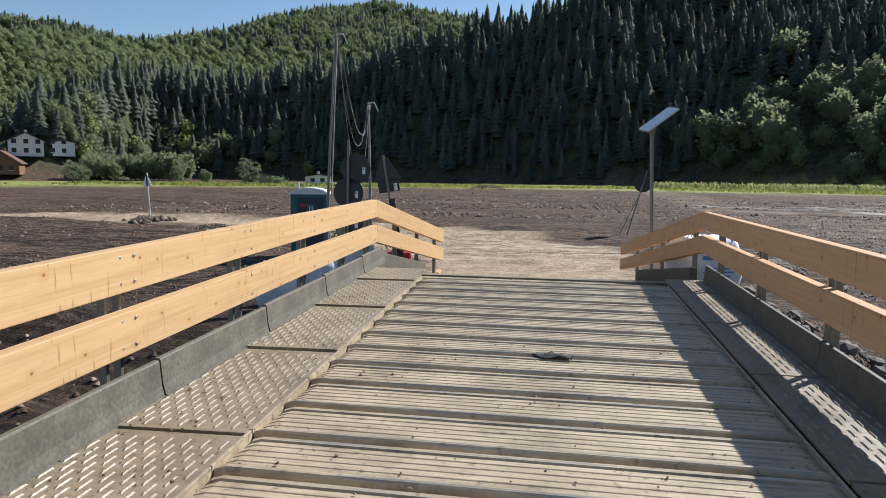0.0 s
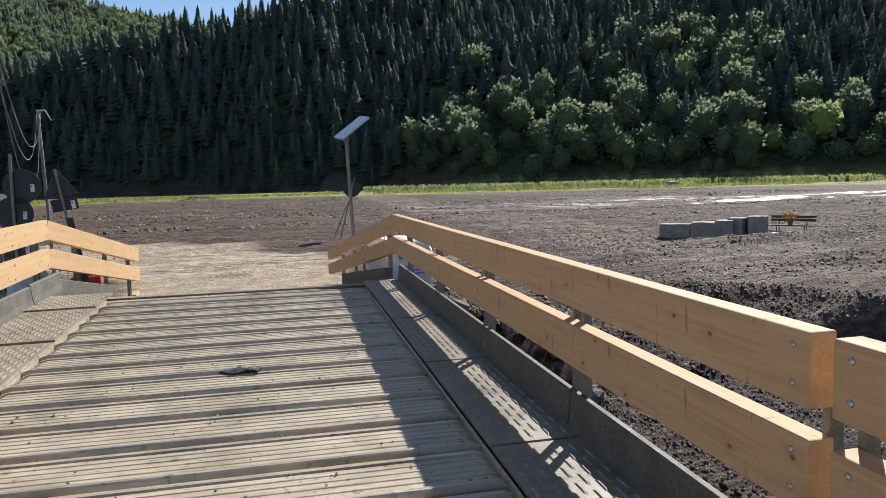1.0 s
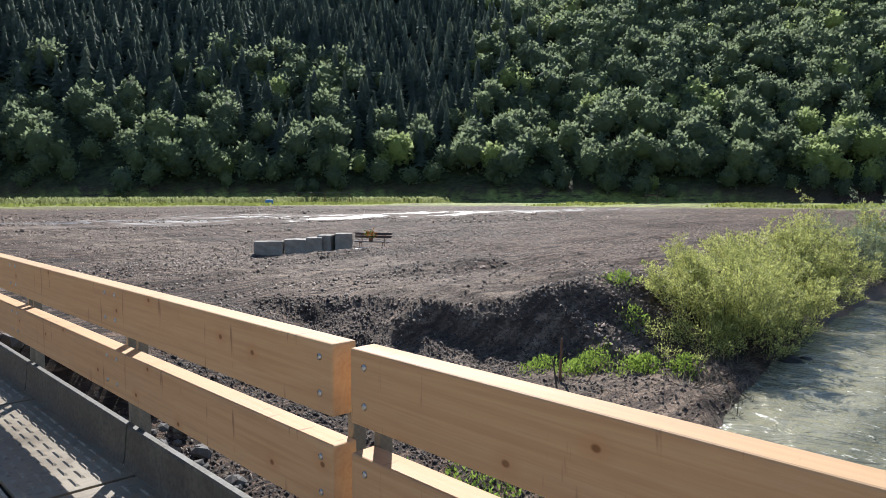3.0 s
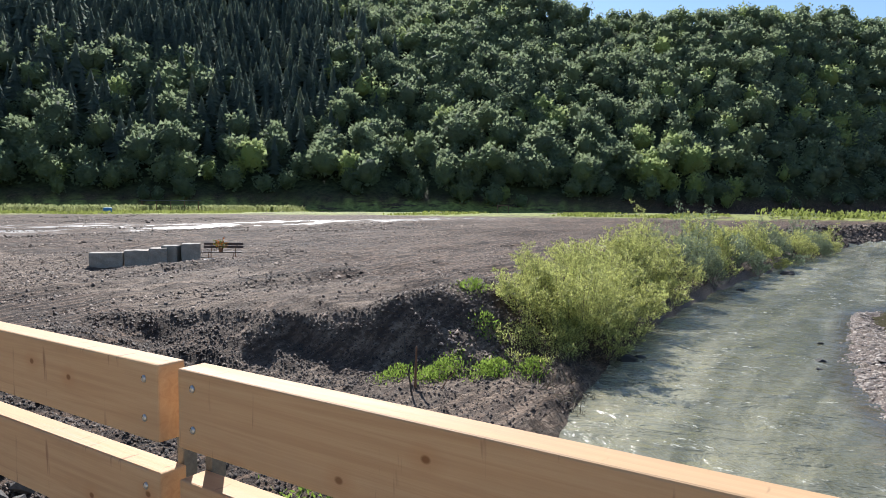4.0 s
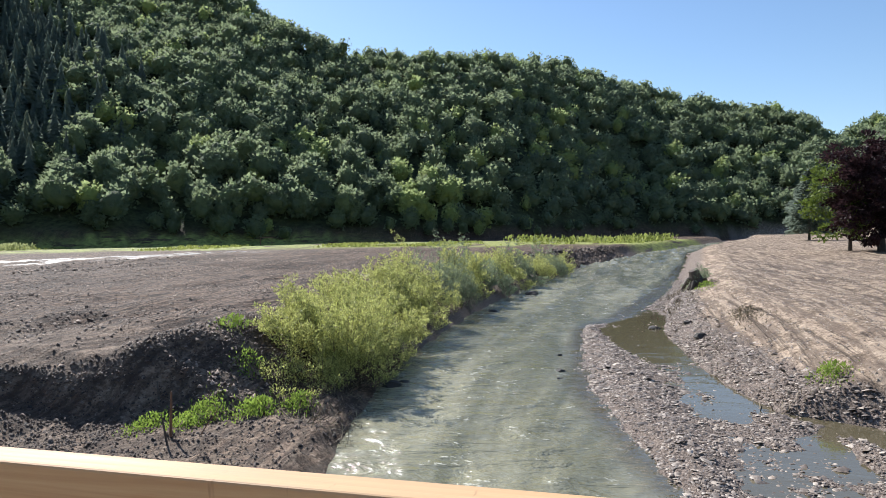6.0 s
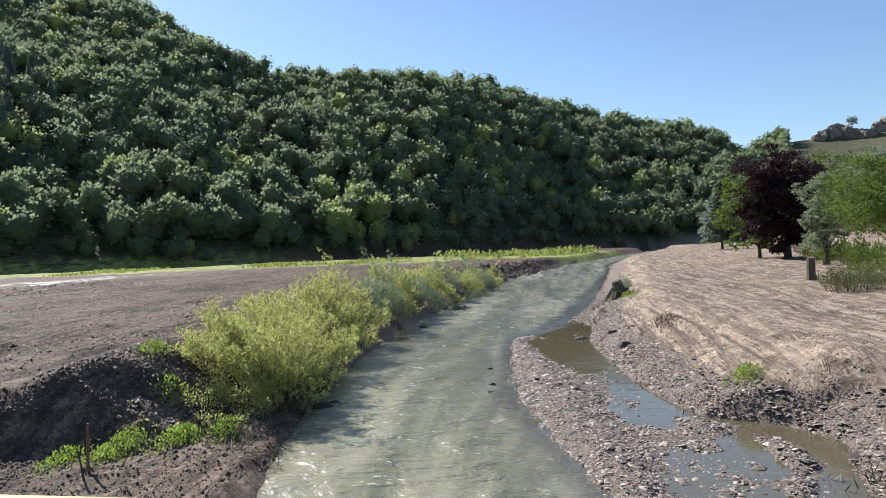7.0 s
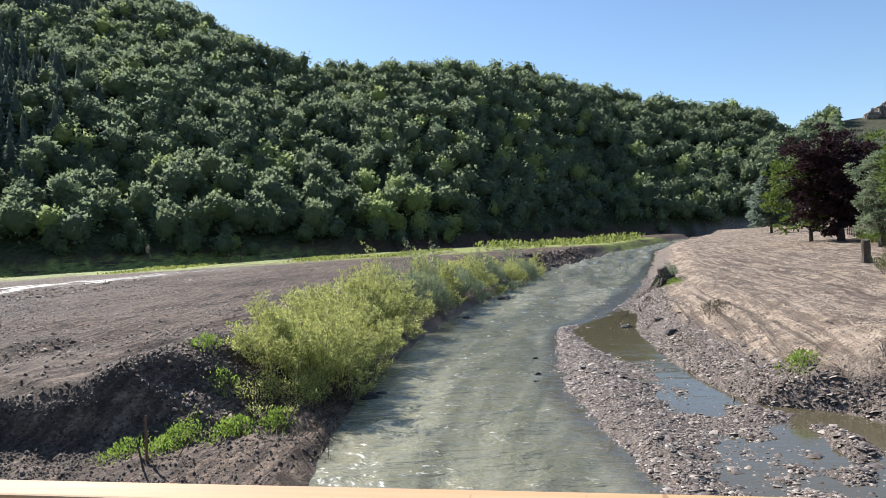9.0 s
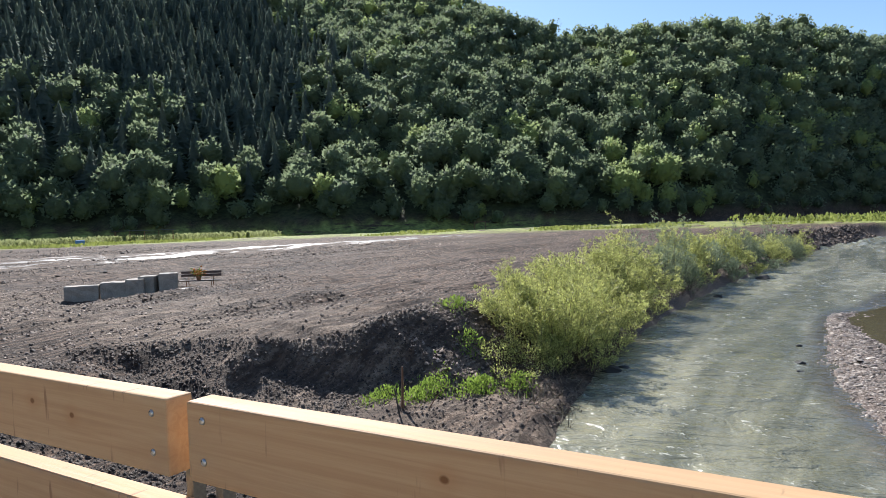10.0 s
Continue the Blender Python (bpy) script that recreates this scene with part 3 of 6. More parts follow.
def crown_template(rs, lobes, level, leafy):
    """A broadleaf crown of unit height: a knobbly core hidden under leafy sprigs that follow its lobes."""
    bv, bf = ico(level)
    c = rs.randn(lobes, 3) + np.array([0, 0, 0.5])
    c /= np.linalg.norm(c, axis=1, keepdims=True)

    def skin(u):
        return 0.70 + 0.46 * np.exp(6.0 * (u @ c.T - 1)).max(axis=1, keepdims=True)

    stretch = np.array([0.36 * (0.9 + 0.2 * rs.rand()), 0.36 * (0.9 + 0.2 * rs.rand()), 0.40])
    mid = np.array([0, 0, 0.58])
    core = bv * skin(bv) * 0.74 * stretch + mid
    u = rs.randn(leafy, 3) + np.array([0, 0, 0.35])
    u /= np.linalg.norm(u, axis=1, keepdims=True)
    v, f = sprigs(rs, u * skin(u) * (0.72 + 0.28 * rs.rand(leafy, 1)) * stretch + mid, u, 0.062)
    return np.concatenate([core, v]), np.concatenate([bf, f + len(core)])


def conifer_template(rs, tiers, sides):
    """A spruce of unit height: ragged drooping tiers, closer and smaller towards the tip."""
    vs, fs, n = [], [], 0
    for k in range(tiers):
        t = (k / tiers) ** 0.9
        z0, r = 0.16 + 0.76 * t, (0.20 * (1 - t) ** 0.8 + 0.012) * (0.85 + 0.3 * rs.rand())
        j = np.arange(sides * 2)
        a = math.pi * j / sides + rs.rand() * 3 + 0.25 * rs.rand(len(j))
        q = r * np.where(j % 2, 1.0, 0.62) * (0.75 + 0.5 * rs.rand(len(j)))
        ring = np.stack([q * np.cos(a), q * np.sin(a), z0 - np.where(j % 2, 0.05, 0.015) * (1 - 0.6 * t) + 0.02 * rs.rand(len(j))], 1)
        vs.append(np.concatenate([ring, [[0, 0, z0 + 1.5 / tiers]]]))
        m = sides * 2
        fs.append(np.array([[i, (i + 1) % m, m] for i in range(m)]) + n)
        n += m + 1
    return np.concatenate(vs), np.concatenate(fs)


def scatter(name, templates, places, material, label):
    """Many trees in one mesh: places are rows of x, y, z, height, width factor, turn, template, tone."""
    V, F, T, n = [], [], [], 0
    for x, y, z, h, w, a, k, tone in places:
        tv, tf = templates[int(k)]
        c, s = math.cos(a), math.sin(a)
        p = np.empty_like(tv)
        p[:, 0] = (tv[:, 0] * c - tv[:, 1] * s) * h * w + x
        p[:, 1] = (tv[:, 0] * s + tv[:, 1] * c) * h * w + y
        p[:, 2] = tv[:, 2] * h + z
        V.append(p)
        F.append(tf + n)
        n += len(tv)
        T.append(np.full(len(tv), tone))
    ob = mesh_from(name, np.concatenate(V), np.concatenate(F), material, None, dict(tone=np.concatenate(T)), True)
    return tagged(ob, label, "woods", "", "stuff")


def build_woods():
    rs = np.random.RandomState(11)
    leafy = [crown_template(rs, 9, 2, 230) for _ in range(8)] + [crown_template(rs, 7, 1, 130) for _ in range(6)] + [crown_template(rs, 5, 1, 46) for _ in range(4)]
    firs = [conifer_template(rs, 11, 6) for _ in range(7)] + [conifer_template(rs, 8, 5) for _ in range(4)]
    broad, cones = [], []
    cell = 4.9
    gx, gy = np.meshgrid(np.arange(-420, 560, cell), np.arange(-190, 560, cell), indexing="ij")
    x = gx.ravel() + cell * 0.9 * rs.rand(gx.size)
    y = gy.ravel() + cell * 0.9 * rs.rand(gx.size)
    az, rr = az_of(x, y), np.hypot(x, y)
    z1 = hill(x, y)[1]
    shown = np.interp(az, HILL_AZ, HILL_EL)
    el = np.degrees(np.arctan2(z1, rr))
    ahead = np.degrees(np.arctan2(hill(x * 0.95, y * 0.95)[1], rr * 0.95)) < shown - 0.02
    yard = (az < -37.2) & (rr < 246)
    ok = (z1 > 0.4) & ahead & ~yard & (az > -46) & (az < 112) & (rr < 560)
    mixn = fbm(x * 0.013, y * 0.013, 3)
    pale = fbm(x * 0.03 + 40, y * 0.03, 3)
    zz = land(x, y)[0]
    for k in np.nonzero(ok)[0]:
        up = el[k] / max(3.0, shown[k])
        fir = mixn[k] + 0.75 * (up - 0.45) + float(np.interp(az[k], [-40, -30, -5, 30, 44, 62], [-0.1, 0.4, 0.45, 0.06, -0.12, -0.95])) + 0.45 * (rs.rand() - 0.5) > 0.05
        if not fir and rs.rand() < (0.30 if az[k] > -30 else 0.0):
            continue
        far = rr[k] > 255
        if fir:
            h, w, kind = 8.5 + 8 * rs.rand(), 0.85 + 0.4 * rs.rand(), rs.randint(7) if not far else 7 + rs.randint(4)
        else:
            h, w, kind = 7.5 + 6.5 * rs.rand() ** 1.4, 0.9 + 0.35 * rs.rand(), rs.randint(8) if not far else 8 + rs.randint(6)
        if up < 0.06:
            h *= 0.7
        # Clustered bright crowns: paler species, and caught sunlight put into the tone.
        tone = 0.85 if rs.rand() < 0.05 + 0.5 * max(0.0, pale[k] - 0.1) else 0.22 * rs.rand() ** 2
        (cones if fir else broad).append((x[k], y[k], zz[k] - 1.0, h, w, rs.rand() * 6.28, kind, tone))
    # garden trees and hedges round the houses
    for k in range(120):
        a, r = radians(-39.5 + 9.5 * rs.rand()), 226 + 38 * rs.rand()
        if a < radians(-37) and r < 250:
            continue
        px, py = r * math.sin(a), r * math.cos(a)
        broad.append((px, py, land_z(px, py) - 1.0, 5 + 5 * rs.rand(), 1.0, rs.rand() * 6.28, rs.randint(8), 0.1))
    # far sunlit hill, its sun and haze put into the tree tone
    n2 = 9200
    a2, r2 = -56 + 53 * rs.rand(n2), 440 + 370 * rs.rand(n2)
    x, y = r2 * np.sin(np.radians(a2)), r2 * np.cos(np.radians(a2))
    z2 = hill(x, y)[2]
    zz = land(x, y)[0]
    for k in range(n2):
        if z2[k] > 3 and a2[k] < np.interp(r2[k], [440, 690], [-18, -2]) and r2[k] < np.interp(a2[k], [-40, -24, -16, -8], [690, 720, 810, 780]):
            fir = r2[k] > 620 and rs.rand() < 0.35
            (cones if fir else broad).append((x[k], y[k], zz[k] - 1, (10 if fir else 8) + 4 * rs.rand(), 1.15, rs.rand() * 6.28, (7 if fir else 14) + rs.randint(4), 0.3))
    scatter("broadleaf_woods", leafy, broad, M_FOREST, "dark green broadleaf woods on steep valley slopes")
    scatter("conifer_woods", firs, cones, M_CONIFER, "dense dark spruce woods on the hillside")


build_woods()


# ---- the bridge ----
X_R, X_L0 = 2.56, -0.72            # edges of the ribbed deck
Y0, Y1 = -4.2, 10.62               # deck's ends


def x_left(y):
    return X_L0 - 0.05 * (y - 2.8)


def z_left(y):
    return 0.009 * max(0.0, y - 2.8)


bridge = empty("bridge", Matrix(), "temporary steel bridge with muddy ribbed deck and wooden railings", "bridge")


def deck_panel_mesh():
    """One ribbed deck panel, unit length along x, pitch 0.55 along y."""
    prof = [(0.0, -0.06), (0.003, -0.012), (0.010, 0.010), (0.022, 0.020), (0.040, 0.022), (0.062, 0.016), (0.085, 0.002), (0.105, -0.0085)]
    for y in (0.150, 0.225, 0.300, 0.375):
        prof += [(y, -0.0045), (y + 0.006, 0.0), (y + 0.013, 0.0008), (y + 0.021, -0.0005), (y + 0.029, -0.0045)]
    prof += [(0.452, -0.0085), (0.462, 0.003), (0.500, 0.004), (0.514, -0.004), (0.524, -0.06)]
    b = bmesh.new()
    rows = []
    for x in (0.0, 0.02, 0.98, 1.0):
        drop = 0.0 if 0.01 < x < 0.99 else -0.02
        rows.append([b.verts.new((x, y, z + drop)) for y, z in prof])
    for r0, r1 in zip(rows, rows[1:]):
        for k in range(len(prof) - 1):
            b.faces.new((r0[k], r1[k], r1[k + 1], r0[k + 1]))
    me = bpy.data.meshes.new("deck_panel")
    b.to_mesh(me)
    b.free()
    me.materials.append(M_DECK)
    return me


def tread_plate(width, length):
    """A pressed tread plate with rows of long bars, rounded and tapered at both ends."""
    b = box(0, 0.006, -0.03, width, length - 0.006, 0.0, 0.004)
    x, row = 0.03, 0
    while x < width - 0.04:
        y = 0.04 + (0.10 if row % 2 else 0.0)
        while y < length - 0.17:
            l = 0.155
            vs = [b.verts.new(c) for c in ((x, y + 0.01, -0.001), (x + 0.024, y, -0.001), (x + 0.024, y + l - 0.01, -0.001), (x, y + l, -0.001),
                                           (x + 0.008, y + 0.03, 0.0085), (x + 0.017, y + 0.03, 0.0085), (x + 0.017, y + l - 0.03, 0.0085), (x + 0.008, y + l - 0.03, 0.0085))]
            for q in ((0, 1, 5, 4), (1, 2, 6, 5), (2, 3, 7, 6), (3, 0, 4, 7), (4, 5, 6, 7)):
                b.faces.new([vs[i] for i in q])
            y += 0.20
        x += 0.058
        row += 1
    return b


def disc_mesh(radius):
    b = bmesh.new()
    bmesh.ops.create_cone(b, cap_ends=True, segments=8, radius1=radius, radius2=radius, depth=0.003)
    me = bpy.data.meshes.new("hole_disc")
    b.to_mesh(me)
    b.free()
    me.materials.append(M_SIGN)
    return me


def lip_mesh():
    b = box(0, 0.004, -0.05, 0.02, 0.546, 0.022, 0.004)
    me = bpy.data.meshes.new("edge_lip")
    b.to_mesh(me)
    b.free()
    me.materials.append(M_DECK)
    return me


def build_deck():
    me = deck_panel_mesh()
    pitch, y = 0.55, Y0
    while y + 0.54 < Y1 + 0.02:
        xl = x_left(y)
        piece("deck_panel", me, bridge, Matrix.LocRotScale((xl, y, z_left(y) * 0.3), Euler((0, 0, random.uniform(-0.002, 0.002))), (X_R - xl, 1, 1)))
        y += pitch
    # Bolt holes are flat discs, the dark inside given by their colour.
    hole, lip = disc_mesh(0.013), lip_mesh()
    y = Y0
    while y + 0.54 < Y1 + 0.02:
        for px in (x_left(y) + 0.09, X_R - 0.10, X_R - 0.19):
            for dy in (0.135, 0.32):
                piece("hole_disc", hole, bridge, pose(px, y + dy, z_left(y) * 0.3 - 0.0075))
        # folded lips along both ends of the panels
        piece("edge_lip", lip, bridge, pose(X_R - 0.014, y, 0.0))
        piece("edge_lip", lip, bridge, pose(x_left(y + 0.27) - 0.012, y, z_left(y) * 0.3, 0, 0, 2.8))
        y += pitch
    under = box(-1.45, Y0, -0.42, 3.1, Y1 - 0.02, -0.066)
    part("deck_frame", under, M_CURB, bridge)
    y = Y0 - 0.4
    while y < Y1 - 0.1:
        l = min(1.98, Y1 - y)
        b = tread_plate(0.60, l)
        part("tread_plate", b, M_TREAD, bridge).matrix_basis = pose(X_R + 0.02, y, 0.045)
        b = tread_plate(0.86, l)
        ob = part("tread_plate", b, M_TREAD, bridge)
        ang = math.atan(0.05)
        ob.matrix_basis = pose(x_left(y) - 0.88, y, 0.012 + z_left(y), 0, 0, math.degrees(ang))
        y += 2.0


def kerb(y0, y1, x, side, z=0.0, turn=0.0):
    """A pressed steel kerb profile, sloped to the deck."""
    prof = [(-0.005, 0.0), (-0.005, 0.012), (0.012, 0.016), (0.026, 0.075), (0.03, 0.09), (0.046, 0.262), (0.054, 0.275), (0.085, 0.275), (0.09, 0.268), (0.09, -0.1), (-0.005, -0.1)]
    b = bmesh.new()
    ends = [[b.verts.new((side * px, yy, pz)) for px, pz in prof] for yy in (0.008, y1 - y0 - 0.008)]
    n = len(prof)
    for k in range(n):
        b.faces.new((ends[0][k], ends[0][(k + 1) % n], ends[1][(k + 1) % n], ends[1][k]))
    b.faces.new(ends[0][::-1])
    b.faces.new(ends[1])
    bmesh.ops.recalc_face_normals(b, faces=b.faces)
    ob = part("kerb", b, M_CURB, bridge)
    ob.matrix_basis = pose(x, y0, z, 0, 0, turn)
    return ob


def rail_board(p, q, w, h, wood):
    """A planed board whose top edge runs from p to q."""
    p, q = Vector(p), Vector(q)
    b, m = beam(p - Vector((0, 0, h / 2)), q - Vector((0, 0, h / 2)), w, h, 0.007)
    ob = part("rail_board", b, wood, bridge)
    ob.matrix_basis = m
    return ob


def post(x, y, z0, z1):
    b = box(-0.006, -0.018, 0, 0.05, 0.018, z1 - z0, 0.004)
    ob = part("post", b, M_POST, bridge)
    ob.matrix_basis = pose(x, y, z0)
    return ob


def bolt(x, y, z, side):
    b = bmesh.new()
    bmesh.ops.create_uvsphere(b, u_segments=10, v_segments=6, radius=0.013)
    for v in b.verts:
        v.co.x *= 0.5
    ob = part("bolt", b, M_BOLT, bridge)
    smooth(ob).matrix_basis = pose(x, y, z)
    return ob


def build_rails():
    T = 0.103
    XI = 3.085                      # inner face of the boards on one side
    xc = XI + T / 2
    H = 0.256
    tops = (1.10, 0.742)
    for zt in tops:
        rail_board((xc, 1.435, zt), (xc, 10.64, zt - 0.02), T, H, M_WOOD_SHADED)
        rail_board((xc + 0.012, -5.2, zt - 0.0), (xc + 0.012, 1.35, zt), T, H, M_WOOD_SHADED)
        rail_board((xc, 10.65, zt - 0.02), (2.42, 17.0, zt - 1.14), T, H, M_WOOD_SHADED)
    yr = [-2.8, -0.7, 1.41, 3.55, 5.62, 7.75, 9.85]
    for y in yr:
        for d in (-0.075, 0.075):
            post(XI + T + 0.016, y + d, 0.1, 1.03)
            for zt in tops:
                for dz in (-0.05, -0.19):
                    if abs(y - 1.41) > 0.3:
                        bolt(XI - 0.001, y + d, zt + dz, -1)
    for y, sgn in ((1.51, 1), (1.275, -1)):
        for zt in tops:
            for dz in (-0.055, -0.185):
                bolt(XI - (0.001 if sgn > 0 else -0.011), y, zt + dz, -1)
    for t in (0.12, 0.45, 0.8):
        p = Vector((XI + T + 0.016, 10.65, 0)).lerp(Vector((2.42 + T / 2 + 0.016, 17.0, -1.12)), t)
        for d in (-0.06, 0.06):
            post(p.x, p.y + d, p.z - 0.15, p.z + 1.0)
    for a, b2 in ((-4.6, -2.7), (-2.7, -0.6), (-0.6, 1.5), (1.5, 3.58), (3.58, 5.66), (5.66, 7.74), (7.74, 9.4), (9.4, 10.62)):
        kerb(a, b2, XI + 0.03, 1, 0.0)
    # other side, a little higher towards its end
    HL = 0.305
    A, B = Vector((-1.62, -2.2, 1.0)), Vector((-2.20, 11.5, 1.145))
    end = Vector((-1.88, 16.4, 0.25))
    for off in (0.0, -0.445):
        o = Vector((-T / 2, 0, off))
        rail_board(A + o, B + o, T, HL, M_WOOD)
        rail_board(B + o, end + o, T, HL, M_WOOD)
    for y in (-0.3, 1.9, 3.95, 5.98, 7.95, 9.75, 11.3):
        t = (y - A.y) / (B.y - A.y)
        p = A.lerp(B, t)
        for d in (-0.08, 0.08):
            post(p.x - T - 0.07, y + d, p.z - 1.0, p.z - 0.06)
            for dz in (-0.06, -0.24, -0.5, -0.69):
                bolt(p.x + 0.001, y + d, p.z + dz, 1)
    for t in (0.3, 0.62, 0.93):
        p = B.lerp(end, t)
        for d in (-0.06, 0.06):
            post(p.x - T - 0.07, p.y + d, p.z - 1.3, p.z - 0.06)
    for a, b2 in ((-4.2, -2.0), (-2.0, 0.0), (0.0, 2.05), (2.05, 4.0), (4.0, 5.98), (5.98, 7.95), (7.95, 9.9), (9.9, 11.4)):
        kerb(a, b2, x_left(a) - 0.86, -1, z_left(a), math.degrees(math.atan(0.05)))
    # kerbs and plates of the ramp
    for (x0, x1, lab) in ((-2.2, -1.95, 0), (3.0, 2.55, 1)):
        b, m = beam((x0, Y1 + 0.05 + (0.8 if not lab else 0), 0.1), (x1, 14.2, -0.42), 0.12, 0.26, 0.01)
        part("ramp_kerb", b, M_CURB, bridge).matrix_basis = m
    b = tread_plate(4.6, 1.6)
    part("ramp_plate", b, M_TREAD, bridge).matrix_basis = pose(-1.75, Y1 + 0.02, -0.02, -7.5)


build_deck()
build_rails()


# ---- plants, stones and soil ----
def spray(rs, pts, out, length, width):
    """Leaves as small bent quads at pts, pointing along out. Returns vertices and triangles."""
    n = len(pts)
    d = out + 0.7 * (rs.rand(n, 3) - 0.5)
    d /= np.linalg.norm(d, axis=1, keepdims=True) + 1e-6
    a = np.cross(d, rs.rand(n, 3) - 0.5)
    a /= np.linalg.norm(a, axis=1, keepdims=True) + 1e-6
    k = np.cross(d, a)
    l = length * (0.6 + 0.8 * rs.rand(n, 1))
    w = width * (0.7 + 0.6 * rs.rand(n, 1))
    v = np.stack([pts, pts + d * l * 0.5 + a * w * 0.5 + k * w * 0.15, pts + d * l, pts + d * l * 0.5 - a * w * 0.5 + k * w * 0.15], 1).reshape(-1, 3)
    i = np.arange(n)[:, None] * 4
    f = np.concatenate([i + np.array([[0, 1, 2]]), i + np.array([[0, 2, 3]])])
    return v, f


def bush(x, y, height, spread, stems, leaves, length, material, label, group, seed, name="willow_bush", droop=0.6):
    """A many-stemmed shrub: upright shoots of uneven height set with side twigs, small leaves along the twigs."""
    rs = np.random.RandomState(seed)
    z = land_z(x, y) - 0.1
    root = empty(name, pose(x, y, z), label, "bush", group)
    bm = bmesh.new()
    shoots = max(10, stems)
    per = max(3, leaves // (shoots * 12))
    pts, out = [], []
    for k in range(shoots):
        a, r = rs.rand() * 6.283, spread * 0.5 * math.sqrt(rs.rand())
        cx, cy = r * math.cos(a) * 1.25, r * math.sin(a)
        p0 = np.array([cx, cy, land_z(x + cx, y + cy) - 0.05 - z])
        gap = vnoise(np.array([1.1 * (x + cx)]), np.array([1.1 * (y + cy) + seed]))[0]
        mound = (1.0 - 0.5 * (r / (spread * 0.5)) ** 2) * (1.0 + 1.1 * gap)
        if gap < -0.13 and k > 9:
            continue
        h = height * mound * (0.42 + 0.38 * rs.rand() + 0.5 * rs.rand() ** 7)
        lean = np.array([0.35 * cx + 0.5 * (rs.rand() - 0.5), 0.35 * cy + 0.5 * (rs.rand() - 0.5), 0.0]) * min(1.0, height / 2)
        p2 = p0 + lean + np.array([0, 0, h])
        p1 = p0 + 0.25 * lean + np.array([0, 0, h * droop])
        tube([(1 - t) ** 2 * p0 + 2 * t * (1 - t) * p1 + t * t * p2 for t in (0, 0.4, 0.75, 1.0)], [0.012, 0.009, 0.006, 0.002], 3, bm)
        for j in range(12):
            t = 0.16 + 0.84 * (j + rs.rand()) / 12
            q = (1 - t) ** 2 * p0 + 2 * t * (1 - t) * p1 + t * t * p2
            b = j * 2.4 + rs.rand()
            l = height * (0.20 + 0.10 * rs.rand()) * (1.12 - t) + 0.05
            tip = q + l * np.array([math.cos(b), math.sin(b), 0.55 + 0.5 * rs.rand()])
            u = rs.rand(per, 1) ** 0.7
            off = rs.rand(per, 3) - 0.5
            pts.append(q * (1 - u) + tip * u + off * 0.10)
            out.append(off + 0.5 * (tip - q) / l + np.array([0, 0, 0.15]))
    tagged(part("branchwork", bm, M_BARK, root), "", "", "", "stuff")
    v, f = spray(rs, np.concatenate(pts), np.concatenate(out), length, length * 0.40)
    mesh_from("leaves", v, f, material, root)
    return root


def tree(x, y, height, width, trunk, leaves, leaf, material, label, seed, name="tree", base=0.25, lobes=9, lean=(0, 0), bark=None, boles=1):
    """A tree: tapered trunk or trunks with limbs, crown of leaf clumps gathered on lobes with gaps between."""
    rs = np.random.RandomState(seed)
    z = land_z(x, y) - 0.15
    root = empty(name, pose(x, y, z), label, "tree")
    top = np.array([lean[0], lean[1], height * 0.8])
    bm = tube([(0, 0, 0), tuple(top * 0.2 + np.array([0.05, -0.04, 0])), tuple(top * 0.5), tuple(top)], [trunk * 1.25, trunk * 0.9, trunk * 0.6, trunk * 0.12], 9)
    for k in range(1, boles):
        a = 2.3 * k
        e = np.array([width * 0.22 * math.cos(a), width * 0.22 * math.sin(a), height * 0.72])
        tube([(0.1 * math.cos(a), 0.1 * math.sin(a), 0), tuple(e * 0.35 + np.array([0, 0, 0.2])), tuple(e)], [trunk, trunk * 0.7, trunk * 0.15], 7, bm)
    pts, out = [], []
    for k in range(lobes):
        a = 6.283 * (k * 0.382 + 0.1 * rs.rand())
        t = base + (0.90 - base) * (k + 0.5) / lobes
        wide = width * 0.5 * (0.45 + 0.55 * math.sin(math.pi * min(1.0, (t - base * 0.6) / (1.0 - base * 0.6)))) * (0.45 + 0.4 * rs.rand())
        c = np.array([wide * math.cos(a), wide * math.sin(a), height * t]) + top * 0.2 * t * np.array([1, 1, 0])
        s = width * (0.17 + 0.10 * rs.rand())
        st = top * max(0.15, t - 0.22)
        tube([tuple(st), tuple((st + c) / 2 + np.array([0, 0, 0.1])), tuple(c)], [trunk * 0.35, trunk * 0.2, trunk * 0.06], 5, bm)
        clumps = 22
        n = max(4, leaves // (lobes * clumps))
        for j in range(clumps):
            u = rs.randn(3)
            u /= np.linalg.norm(u)
            cc = c + u * s * np.array([1.05, 1.05, 0.8]) * (0.45 + 0.65 * rs.rand())
            d = rs.randn(n, 3) * np.array([1, 1, 0.55])
            pts.append(cc + d * width * 0.034 * (0.6 + 0.8 * rs.rand()))
            out.append(u + 0.5 * d)
    part("trunk", bm, bark or M_BARK, root)
    v, f = spray(rs, np.concatenate(pts), np.concatenate(out), leaf, leaf * 0.6)
    mesh_from("crown", v, f, material, root)
    return root


